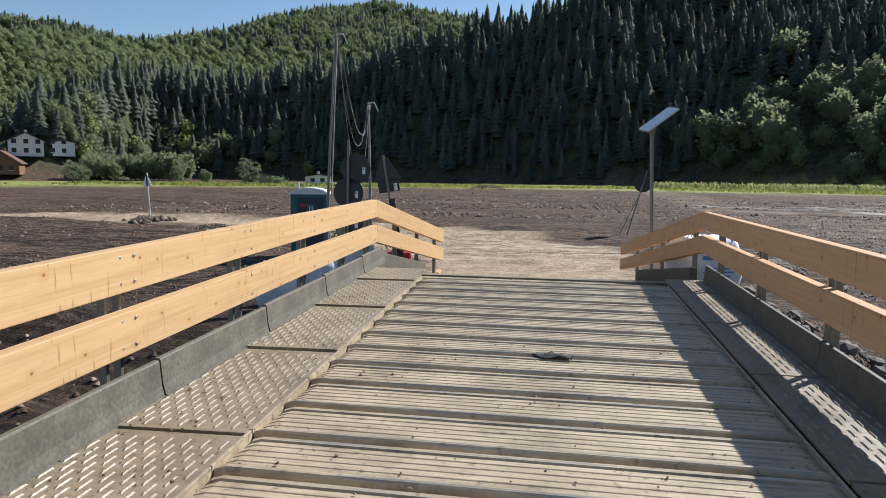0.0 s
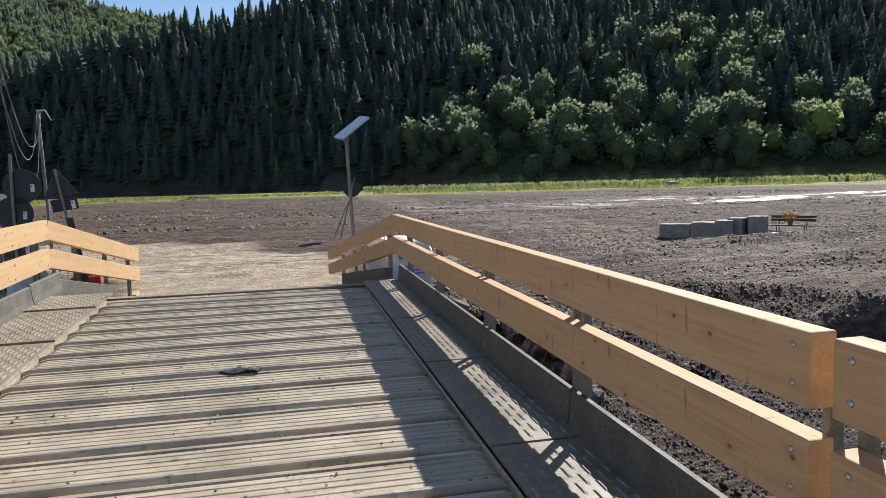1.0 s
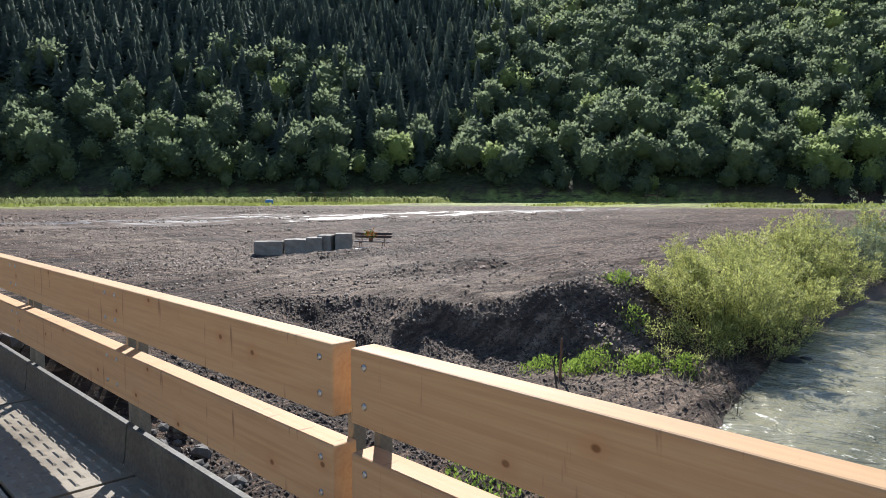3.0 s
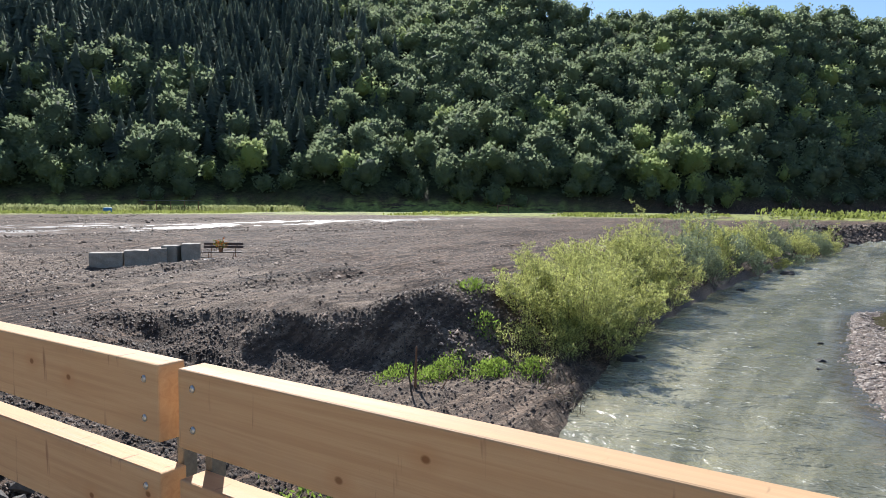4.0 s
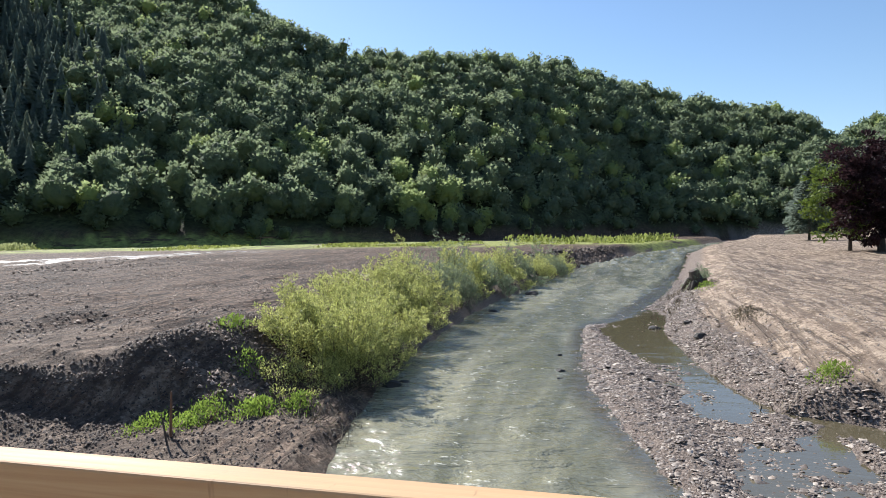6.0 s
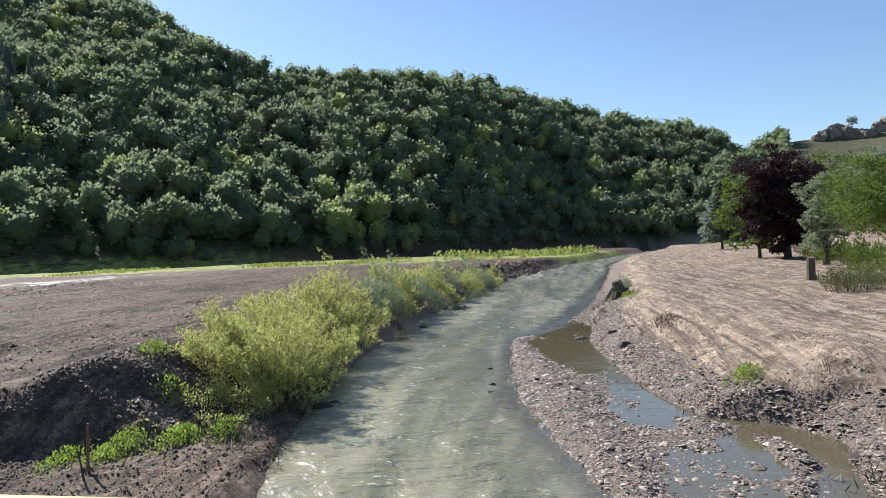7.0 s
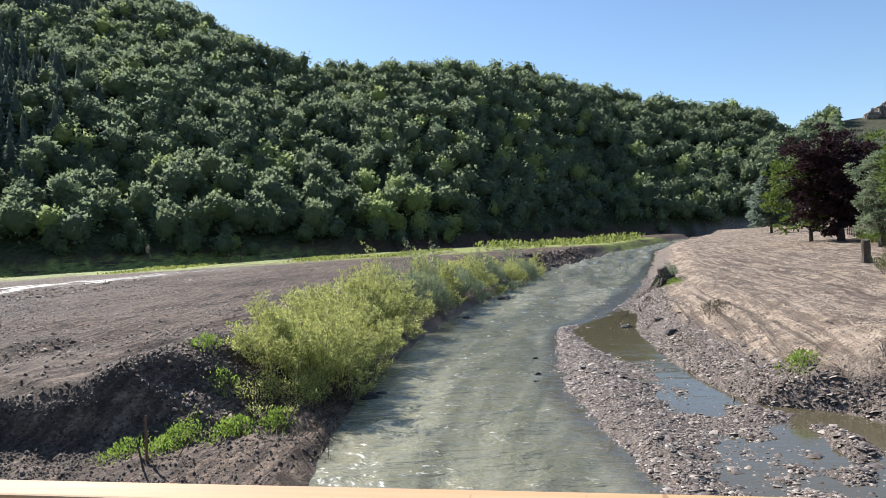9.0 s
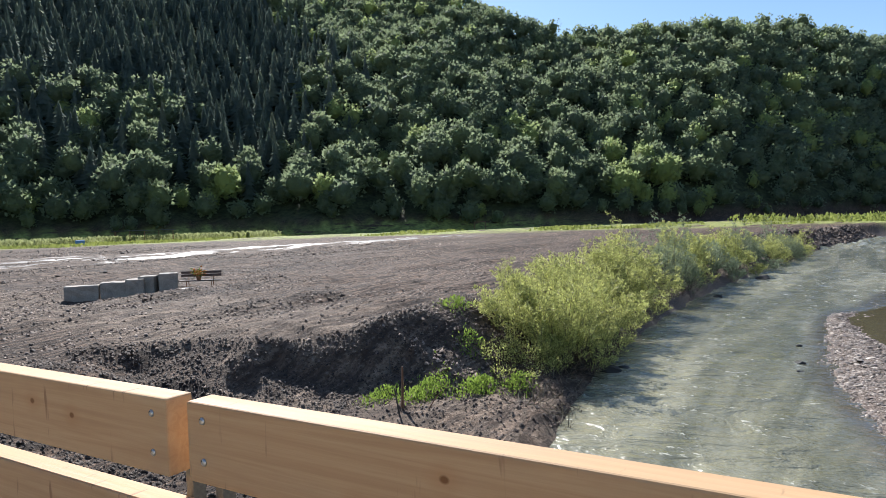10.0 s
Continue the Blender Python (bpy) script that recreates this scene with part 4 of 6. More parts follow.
def stones(name, xs, ys, size, flat, material, label, seed, sink=0.3, zs=None):
    """Many small angular stones or clods in one mesh."""
    rs = np.random.RandomState(seed)
    n = len(xs)
    zs = land(xs, ys)[0] if zs is None else zs
    oct_v = np.array([[1, 0, -0.4], [0, 1, -0.4], [-1, 0, -0.4], [0, -1, -0.4], [0.45, 0.25, 1], [-0.4, -0.2, 0.9]], float)
    oct_f = np.array([[0, 1, 4], [1, 5, 4], [1, 2, 5], [2, 3, 5], [3, 4, 5], [3, 0, 4]])
    s = size * (0.4 + 0.6 * rs.rand(n) + 0.9 * rs.rand(n) ** 7)
    a = rs.rand(n) * 6.283
    v = oct_v[None] * (0.6 + 0.8 * rs.rand(n, 6, 1))
    v[:, :, 2] *= flat
    tilt = (rs.rand(n, 2) - 0.5) * 0.7
    v[:, :, 2] += v[:, :, 0] * tilt[:, :1] + v[:, :, 1] * tilt[:, 1:]
    c, d = np.cos(a)[:, None], np.sin(a)[:, None]
    x, y = v[:, :, 0] * c - v[:, :, 1] * d, v[:, :, 0] * d + v[:, :, 1] * c
    p = np.stack([x * s[:, None] + xs[:, None], y * s[:, None] + ys[:, None], (v[:, :, 2] + flat * (1 - 2 * sink)) * s[:, None] + zs[:, None]], -1).reshape(-1, 3)
    f = (oct_f[None] + (np.arange(n) * 6)[:, None, None]).reshape(-1, 3)
    return tagged(mesh_from(name, p, f, material), label, name.replace("_", " "), "", "stuff")


def island_material(name, stops, rough=0.85, grain=20.0):
    m = Mat(name, rough)
    c = m.ramp(m.island(), stops)
    n = m.noise(m.world(), grain, 4)
    m.color(m.mix(m.ramp(n, [(0.35, 0.45), (0.6, 0.0)]), c, tuple(v * 0.45 for v in stops[0][1])))
    m.bump(n, 0.5, 0.01)
    return m.m


M_CLOD = island_material("soil_clod", [(0.0, (0.036, 0.023, 0.016)), (0.5, (0.10, 0.063, 0.042)), (0.7, (0.18, 0.12, 0.082)), (1.0, (0.42, 0.315, 0.235))])
M_DARKCLOD = island_material("dark_clod", [(0.0, (0.026, 0.017, 0.012)), (0.5, (0.07, 0.046, 0.032)), (0.85, (0.13, 0.09, 0.064)), (1.0, (0.26, 0.19, 0.138))])
M_SLATE = island_material("slate_gravel", [(0.0, (0.07, 0.052, 0.042)), (0.5, (0.22, 0.172, 0.135)), (0.9, (0.44, 0.36, 0.285)), (1.0, (0.56, 0.47, 0.38))], 0.6)
M_MUD = island_material("dry_mud", [(0.0, (0.07, 0.05, 0.035)), (1.0, (0.24, 0.185, 0.12))])
M_STRAW = island_material("dry_stalk", [(0.0, (0.10, 0.08, 0.055)), (1.0, (0.33, 0.27, 0.17))])
M_WEED = leaf_material("fresh_weed", (0.08, 0.13, 0.022), (0.22, 0.30, 0.055), 0.5, 2.0)
M_CORN = leaf_material("maize_leaf", (0.12, 0.135, 0.06), (0.33, 0.35, 0.16), 0.5, 0.4)
M_COPPER = leaf_material("copper_leaf", (0.018, 0.012, 0.014), (0.052, 0.027, 0.030), 0.25, 0.5)
M_BRUSH = leaf_material("dull_brush_leaf", (0.05, 0.06, 0.025), (0.16, 0.17, 0.07), 0.3, 0.9)
M_SILVER = leaf_material("grey_willow_leaf", (0.10, 0.125, 0.07), (0.24, 0.28, 0.17), 0.4, 0.5)
M_GREEN = leaf_material("green_leaf", (0.036, 0.062, 0.014), (0.17, 0.225, 0.045), 0.28, 0.9, 0.45)


def scatter_ground():
    rs = np.random.RandomState(5)
    # soil clods over the field, thickest near the bank
    n = 84000
    x = 5 + 62 * rs.rand(n) ** 1.35
    y = 8 + 50 * rs.rand(n) ** 1.4
    k = (y > y_left(x) + 0.8) & ((y > y_edge(x) + 0.2) | (x > 16)) & ~((x < 7) & (y > 10.3)) & (np.hypot(x - 24.5, y - 28) > 1.8) & ((fbm(x * 0.12, y * 0.5, 4) > -0.02) | (rs.rand(n) < 0.2))
    stones("soil_clods", x[k], y[k], 0.052, 0.55, M_CLOD, "dark brown soil clods and stones on the field", 1)
    x = -40 + 38 * rs.rand(9000)
    y = 5 + 45 * rs.rand(9000) ** 1.3
    k = ~((x > -5.5) & (y > 10.5)) & (np.abs(y - 36.5) > 2.6) & (y > y_left(x) + 0.8)
    stones("soil_clods", x[k], y[k], 0.05, 0.75, M_CLOD, "dark soil clods beside the dirt road", 2)
    # ridges of turned clods out on the field
    n = 30000
    x, y = -34 + 110 * rs.rand(n), 42 + 78 * rs.rand(n) ** 1.2
    k = (fbm(x * 0.035, y * 0.32, 3) > 0.12) & (y > y_edge(x) + 6) & ~((x < 6) & (y < 40)) & (np.hypot(x - 22, y - 28) > 5)
    stones("soil_ridges", x[k], y[k], 0.12, 0.6, M_CLOD, "low ridges of turned dark soil across the field", 8, 0.35)
    # bigger clods on the bank
    x, y = 4 + 17 * rs.rand(30000), 5.4 + 11 * rs.rand(30000)
    k = (y < y_edge(x) + 1.0) & ((y > 9.3) | (x < 12) | (rs.rand(30000) < 0.4)) & (y > y_left(x) + 0.3) & ~((x < 7) & (y > 11))
    stones("soil_clods", x[k], y[k], 0.034, 0.7, M_DARKCLOD, "large dark clods tumbled down the earth bank", 3)
    # slates of the gravel bar
    n = 50000
    x = 9 + 58 * rs.rand(n) ** 1.7
    t = rs.rand(n)
    lo, hi = y_bank(x) - 1.4, y_right(x) + 0.3
    y = lo + (hi - lo) * t
    z = land(x, y)[0]
    k = (z > WATER - 0.05) | (rs.rand(n) < 0.06)
    stones("gravel", x[k], y[k], 0.046, 0.26, M_SLATE, "flat grey-brown slate gravel on the river bar", 4, 0.3, np.maximum(z[k], WATER - 0.02))
    n = 3600
    x = 8 + 40 * rs.rand(n) ** 1.5
    lo, hi = y_bank(x) - 1.8, y_right(x)
    y = lo + (hi - lo) * rs.rand(n)
    z = land(x, y)[0]
    k = z > WATER - 0.03
    stones("slates", x[k], y[k], 0.095, 0.2, M_SLATE, "larger flat slates among the gravel", 14, 0.2)
    n = 30000
    x = 10 + 60 * rs.rand(n) ** 1.7
    y = y_bank(x) - 1.0 - 17 * rs.rand(n)
    stones("pebbles", x, y, 0.03, 0.55, M_SLATE, "small stones on the levelled dry bank", 5)
    # crumbled edge between the gravel and the levelled bank
    n = 4200
    x = 11 + 44 * rs.rand(n) ** 1.3
    y = y_bank(x) - 0.5 + 0.55 * rs.randn(n)
    k = fbm(x * 0.5, y * 0.7, 3) > -0.1
    stones("soil_clods", x[k], y[k], 0.05, 0.5, M_DARKCLOD, "crumbled brown clods along the foot of the bank", 15, 0.35)
    n = 1600
    x = 14 + 38 * rs.rand(n)
    y = y_bank(x) - 0.5 + 0.6 * rs.randn(n)
    k = fbm(x * 0.35 + 8, y * 0.5, 3) > 0.1
    x, y = x[k], y[k]
    v, f = spray(rs, np.stack([x, y, land(x, y)[0]], 1), np.stack([rs.rand(len(x)) - 0.5, rs.rand(len(x)) - 0.5, np.full(len(x), 0.5)], 1), 0.3, 0.03)
    tagged(mesh_from("dry_grass", v, f, M_STRAW), "sparse yellowed grass along the crumbled bank edge", "grass", "", "stuff")
    # far shore pebbles and bank rubble
    x = 62 + 60 * rs.rand(2500)
    y = y_left(x) + 0.3 + 5 * rs.rand(2500)
    stones("rubble", x, y, 0.20, 0.6, M_DARKCLOD, "grey rubble along the far river bank", 6)
    # tufts along the far field's edge
    n = 26000
    az = np.radians(-46 + 150 * rs.rand(n))
    r = 146 + 44 * rs.rand(n)
    x, y = r * np.sin(az), r * np.cos(az)
    k = (fbm(x * 0.03, y * 0.09, 3) > 0.0) & (y > y_left(x) + 4)
    x, y = x[k], y[k]
    z = land(x, y)[0]
    v, f = spray(rs, np.stack([x, y, z - 0.05], 1), np.tile([0, 0, 1.0], (len(x), 1)), 0.5, 0.5)
    tagged(mesh_from("grass", v, f, M_GRASS), "uneven green grass along the far edge of the field", "grass", "", "stuff")
    n = 3000
    az = np.radians(80 + 16 * rs.rand(n))
    r = 168 + 34 * rs.rand(n)
    x, y = r * np.sin(az), r * np.cos(az)
    k = (fbm(x * 0.06, y * 0.06, 3) > -0.05) & (y > y_left(x) + 3)
    x, y = x[k], y[k]
    h = 1.6 * rs.rand(len(x)) * np.clip(0.4 + 2 * fbm(x * 0.09 + 7, y * 0.09, 2), 0.1, 1)
    v, f = spray(rs, np.stack([x, y, land(x, y)[0] + h], 1), np.stack([rs.rand(len(x)) - 0.5, rs.rand(len(x)) - 0.5, np.full(len(x), 0.7)], 1), 0.8, 0.5)
    tagged(mesh_from("rank_weeds", v, f, M_GRASS), "tall bright green weeds at the end of the meadow", "weeds", "", "stuff")
    # rows of maize
    X, Y = [], []
    for row in range(7):
        t = rs.rand(420)
        t = t[vnoise(t * 26 + row * 3.1, t * 0 + row) > -0.12]
        X.append(20 + 105 * t)
        Y.append(168 + row * 1.6 - 44 * t ** 1.15 + 0.3 * rs.rand(len(t)))
    x, y = np.concatenate(X), np.concatenate(Y)
    z = land(x, y)[0]
    P, O = [], []
    for q in range(7):
        P.append(np.stack([x + 0.3 * (rs.rand(len(x)) - 0.5), y + 0.3 * (rs.rand(len(x)) - 0.5), z + 0.16 * q], 1))
        O.append(np.stack([rs.rand(len(x)) - 0.5, rs.rand(len(x)) - 0.5, np.full(len(x), 0.7)], 1))
    v, f = spray(rs, np.concatenate(P), np.concatenate(O), 0.75, 0.22)
    tagged(mesh_from("maize", v, f, M_CORN), "rows of young green maize beyond the ploughed field", "crop", "", "stuff")
    # weeds on the bank
    for cx, cy, sx, sy, num in ((15.4, 8.7, 0.8, 0.35, 900), (16.4, 7.9, 0.7, 0.3, 800), (17.2, 7.2, 0.5, 0.3, 500), (14.6, 9.4, 0.6, 0.3, 350), (19.0, 10.0, 0.45, 0.3, 350), (17.9, 8.9, 0.4, 0.3, 250),
                                (21.3, -5.5, 0.45, 0.35, 500), (15.2, -8.4, 0.8, 0.4, 700), (6.2, 5.6, 1.3, 0.8, 1500), (5.4, 4.3, 0.8, 0.7, 900), (9.0, 6.0, 1.5, 0.6, 900), (31.0, -4.9, 1.6, 0.5, 700), (47, -4.9, 2.0, 0.5, 500), (57, 11.2, 4, 0.7, 900), (36, 11.3, 4, 0.7, 900)):
        px, py = cx + sx * rs.randn(num) * 0.6, cy + sy * rs.randn(num) * 0.6
        pz = land(px, py)[0]
        h = 0.34 * rs.rand(num) * np.exp(-((px - cx) / sx) ** 2 - ((py - cy) / sy) ** 2)
        v, f = spray(rs, np.stack([px, py, pz + h], 1), np.stack([rs.rand(num) - 0.5, rs.rand(num) - 0.5, np.full(num, 0.6)], 1), 0.085, 0.035)
        tagged(mesh_from("weed_clump", v, f, M_STRAW if cx == 31.0 else M_WEED), "bright green weeds on the muddy river bank" if cx != 31.0 else "yellowed dry weeds on the gravel edge", "weeds", "", "stuff")
    # dead stalks and flood wrack near the water
    n = 650
    px = 15.5 + 12 * rs.rand(n) ** 1.4
    py = y_left(px) + 0.1 + 1.6 * rs.rand(n) ** 1.5
    pz = land(px, py)[0]
    v, f = spray(rs, np.stack([px, py, pz], 1), np.stack([rs.rand(n) - 0.5, rs.rand(n) - 0.6, 0.4 * rs.rand(n)], 1), 0.42, 0.02)
    tagged(mesh_from("flood_wrack", v, f, M_STRAW), "tangled dry stalks and roots washed onto the bank", "driftwood", "", "stuff")


def deck_dirt():
    rs = np.random.RandomState(21)
    n = 700
    y = 0.5 + 10 * rs.rand(n)
    x = X_L0 - 0.05 * (y - 2.8) - 0.86 * rs.rand(n)
    k = fbm(x * 2.2, y * 0.9, 3) > 0.02
    stones("mud_crumbs", x[k], y[k], 0.010, 0.45, M_MUD, "dry mud crumbs on the tread plates", 31, 0.3, 0.016 + 0.009 * np.maximum(0, y[k] - 2.8))
    n = 420
    y, x = 0.3 + 10 * rs.rand(n), -0.6 + 3.1 * rs.rand(n)
    stones("mud_crumbs", x, y, 0.011, 0.6, M_MUD, "small mud crumbs on the ribbed deck", 32, 0.3, np.full(n, 0.004))


def build_plants():
    spots = ((20.9, 7.9, 2.5, 3.0, 140, 44000), (23.4, 8.4, 2.6, 3.2, 140, 38000), (26.6, 8.7, 2.3, 3.0, 110, 20000), (30.6, 9.0, 2.4, 3.0, 100, 18000), (34.8, 9.3, 2.5, 3.2, 90, 15000), (39.2, 9.4, 2.9, 3.0, 90, 14000),
             (43.6, 9.4, 2.9, 3.2, 80, 12000), (48.5, 9.1, 2.4, 3.2, 70, 10000), (54, 8.7, 2.3, 3.2, 60, 8000), (60, 8.2, 2.3, 3.2, 54, 7000), (66, 7.7, 2.2, 3.2, 50, 6000), (72, 7.2, 2.3, 3.0, 46, 5000), (77.5, 6.8, 2.5, 2.6, 40, 4500))
    for k, (x, y, h, w, st, lv) in enumerate(spots):
        bush(x, y, h, w, st, lv, 0.075 if k < 2 else 0.10 if k < 6 else 0.14, M_LEAF if k < 4 or k % 2 == 0 else M_SILVER, ("yellow-green willow shrub on the river bank" if k < 4 or k % 2 == 0 else "grey-green willow shrub on the river bank") if k else "tall yellow-green willow shrub leaning over the river edge", "willows along the river bank", 100 + k)
    bush(18.6, 7.6, 1.2, 2.0, 50, 5000, 0.065, M_LEAF, "low yellow-green shrub at the water's edge", "", 140, "shrub", 0.4)
    bush(49, -4.7, 1.3, 1.6, 26, 1500, 0.12, M_SILVER, "ragged shrub round a root stump on the bank", "", 141, "shrub")
    bush(38.9, -15.0, 1.9, 2.3, 80, 5000, 0.10, M_BRUSH, "heap of cut brush under the trees", "", 142, "brush_pile", 0.3)
    bush(41.6, -17.6, 1.7, 2.4, 60, 4000, 0.10, M_BRUSH, "leafy undergrowth below the green tree", "", 143, "undergrowth", 0.4)
    tree(39.4, -17.2, 6.9, 6.4, 0.10, 20000, 0.14, M_GREEN, "spreading green tree with several slanted trunks", 1, "green_tree", 0.5, 14, (0.2, -0.8), None, 3)
    tree(88, -27.0, 12.2, 10.0, 0.36, 30000, 0.36, M_COPPER, "dark copper-leaved tree beside the levelled bank", 2, "copper_tree", 0.20, 20)
    tree(92, -25.0, 11.0, 9, 0.2, 7500, 0.36, M_GREEN, "light green tree behind the copper-leaved one", 3, "green_tree", 0.2, 9)
    tree(67.6, -23.9, 9.0, 4.6, 0.24, 14000, 0.18, M_SILVER, "silvery grey-green willow tree", 4, "willow_tree", 0.2, 11)
    tree(95, -33.5, 13.0, 8, 0.24, 4500, 0.36, M_GREEN, "tall green tree behind the willow", 5, "green_tree", 0.25, 10)
    tree(56, -26.5, 7.5, 5.5, 0.18, 4500, 0.26, M_GREEN, "green garden tree behind a fence", 6, "green_tree", 0.22, 9)
    for k, (px, py, h) in enumerate(((60, -25, 2.2), (68, -26, 2.8), (77, -28, 2.6), (84, -30, 3.0), (51, -22.0, 1.8))):
        bush(px, py, h, 4.0, 40, 3000, 0.22, M_GREEN, "dense dark undergrowth along the garden fence", "undergrowth along the fence", 150 + k, "undergrowth", 0.4)
    # a spruce by the far bank
    rs = np.random.RandomState(3)
    root = empty("spruce_tree", pose(163, -36.5, land_z(163, -36.5) - 0.3), "tall dark grey-green spruce tree standing alone", "tree")
    part("trunk", tube([(0, 0, 0), (0, 0, 8), (0, 0, 14.5)], [0.3, 0.2, 0.05], 8), M_BARK, root)
    P, O = [], []
    for k in range(12000):
        t = 0.16 + 0.84 * rs.rand() ** 1.15
        a = rs.rand() * 6.283
        r = 4.3 * min(1.0, (1 - t) * 1.9) ** 0.8 * (0.3 + 0.75 * rs.rand() ** 0.5) * (0.85 + 0.2 * math.sin(t * 30 + 3 * a))
        P.append((r * math.cos(a), r * math.sin(a), 15.2 * t - 0.16 * r))
        O.append((math.cos(a), math.sin(a), -0.35))
    v, f = spray(rs, np.array(P), np.array(O), 0.65, 0.26)
    mesh_from("needles", v, f, M_CONIFER, root)
    # small trees along the foot of the hill
    for k, (az, d, h, w) in enumerate(((-37.6, 190, 5.2, 5.4), (-30.6, 190, 4.4, 3.4), (-28.6, 190, 3.4, 3.0), (-25.4, 186, 6.6, 5.6), (-23.2, 186, 1.6, 4.6))):
        tree(d * math.sin(radians(az)), d * math.cos(radians(az)), h, w, 0.14, 2200, 0.3, M_SILVER, "small round fruit tree at the edge of the meadow", 20 + k, "fruit_tree", 0.22, 8)
    # lone pine on the crag
    az, d = 111.3, 508
    tree(d * math.sin(radians(az)), d * math.cos(radians(az)), 13, 6, 0.3, 900, 0.7, M_CONIFER, "lone pine on the vineyard crag", 40, "pine_tree", 0.66, 8)


scatter_ground()
deck_dirt()
build_plants()


# ---- things at the far end of the bridge ----
M_PANEL = plain("solar_backsheet", (0.62, 0.66, 0.70), 0.35, 0.0, 0.15)
M_TEAL = plain("teal_plastic", (0.012, 0.11, 0.13), 0.5)
M_NAVY = plain("dark_blue_plastic", (0.015, 0.03, 0.05), 0.5)
M_PALE = plain("pale_plastic", (0.62, 0.66, 0.66), 0.5, 0.0, 0.12)
M_BAG = plain("white_woven_bag", (0.68, 0.70, 0.74), 0.75, 0.0, 0.2, 10.0, 0.5)
M_BLUE = plain("blue_print", (0.08, 0.22, 0.50), 0.6)
M_RED = plain("red_plastic", (0.50, 0.03, 0.025), 0.5)
M_WHITE = plain("white_render", (0.74, 0.74, 0.72), 0.8, 0.0, 0.1)
M_ROOF = plain("brown_roof", (0.14, 0.075, 0.055), 0.8)
M_SLATEROOF = plain("slate_roof", (0.055, 0.058, 0.065), 0.7)
M_TIMBER = plain("brown_timber", (0.20, 0.10, 0.05), 0.7)
M_GLASS = plain("window_glass", (0.03, 0.035, 0.04), 0.1)
M_CABLE = plain("grey_cable", (0.30, 0.28, 0.28), 0.6)
M_RAG = plain("black_rag", (0.02, 0.02, 0.021), 0.8)
M_FLOWER = plain("orange_flower", (0.75, 0.25, 0.03), 0.7)
M_SLAB = plain("pale_slab", (0.42, 0.40, 0.36), 0.7, 0.0, 0.5, 1.6, 0.4)
M_CRAG = plain("crag_rock", (0.25, 0.215, 0.175), 0.9, 0.0, 0.5, 0.12, 0.8)
M_WETROCK = plain("wet_rock", (0.045, 0.04, 0.034), 0.85, 0.0, 0.4, 5.0, 0.5)
M_BENCH = plain("weathered_slat", (0.115, 0.075, 0.06), 0.75, 0.0, 0.4)
M_RUST = plain("rusty_leg", (0.32, 0.15, 0.07), 0.7)


def disc(radius, thick, sides=28):
    b = bmesh.new()
    bmesh.ops.create_cone(b, cap_ends=True, segments=sides, radius1=radius, radius2=radius, depth=thick)
    bmesh.ops.rotate(b, verts=b.verts, matrix=Matrix.Rotation(radians(90), 3, "X"))
    return b


def prism(points, y0, y1):
    """A plate from an outline in x and z."""
    b = bmesh.new()
    A, B = [b.verts.new((x, y0, z)) for x, z in points], [b.verts.new((x, y1, z)) for x, z in points]
    n = len(points)
    b.faces.new(A)
    b.faces.new(B[::-1])
    for k in range(n):
        b.faces.new((A[k], B[k], B[(k + 1) % n], A[(k + 1) % n]))
    bmesh.ops.recalc_face_normals(b, faces=b.faces)
    return b


def solar_lamp():
    x, y = 2.87, 14.67
    z = land_z(x, y) - 0.3
    root = empty("solar_post", pose(x, y, z, 0, -2.3, 0), "galvanised post with a tilted solar panel on top", "solar panel")
    h = 2.5 - z
    part("pole", tube([(0, 0, 0), (0, 0, h)], 0.038, 12), M_POST, root)
    part("collar", tube([(0, 0, h - 0.02), (0, 0, h + 0.09)], 0.06, 12), M_POST, root)
    p = part("panel", box(-0.37, -0.27, -0.018, 0.37, 0.27, 0.018, 0.004), M_PANEL, root, "blue-grey solar panel seen from below")
    p.matrix_basis = pose(0.14, 0, h + 0.26, 10, -35, 8)
    f = part("panel_frame", box(-0.39, -0.29, -0.026, 0.39, 0.29, -0.019, 0.002), M_POST, root)
    f.matrix_basis = p.matrix_basis.copy()
    b, m = beam((0, 0, h), (0.11, 0, h + 0.24), 0.05, 0.03)
    part("bracket", b, M_POST, root).matrix_basis = m


def sticker(parent, x, z, y=-0.02):
    part("sticker", box(x - 0.035, y - 0.002, z - 0.075, x + 0.035, y, z + 0.075), M_WHITE, parent, "small white label")
    part("label_bar", box(x - 0.025, y - 0.004, z + 0.02, x + 0.0, y - 0.002, z + 0.05), M_SIGN, parent)


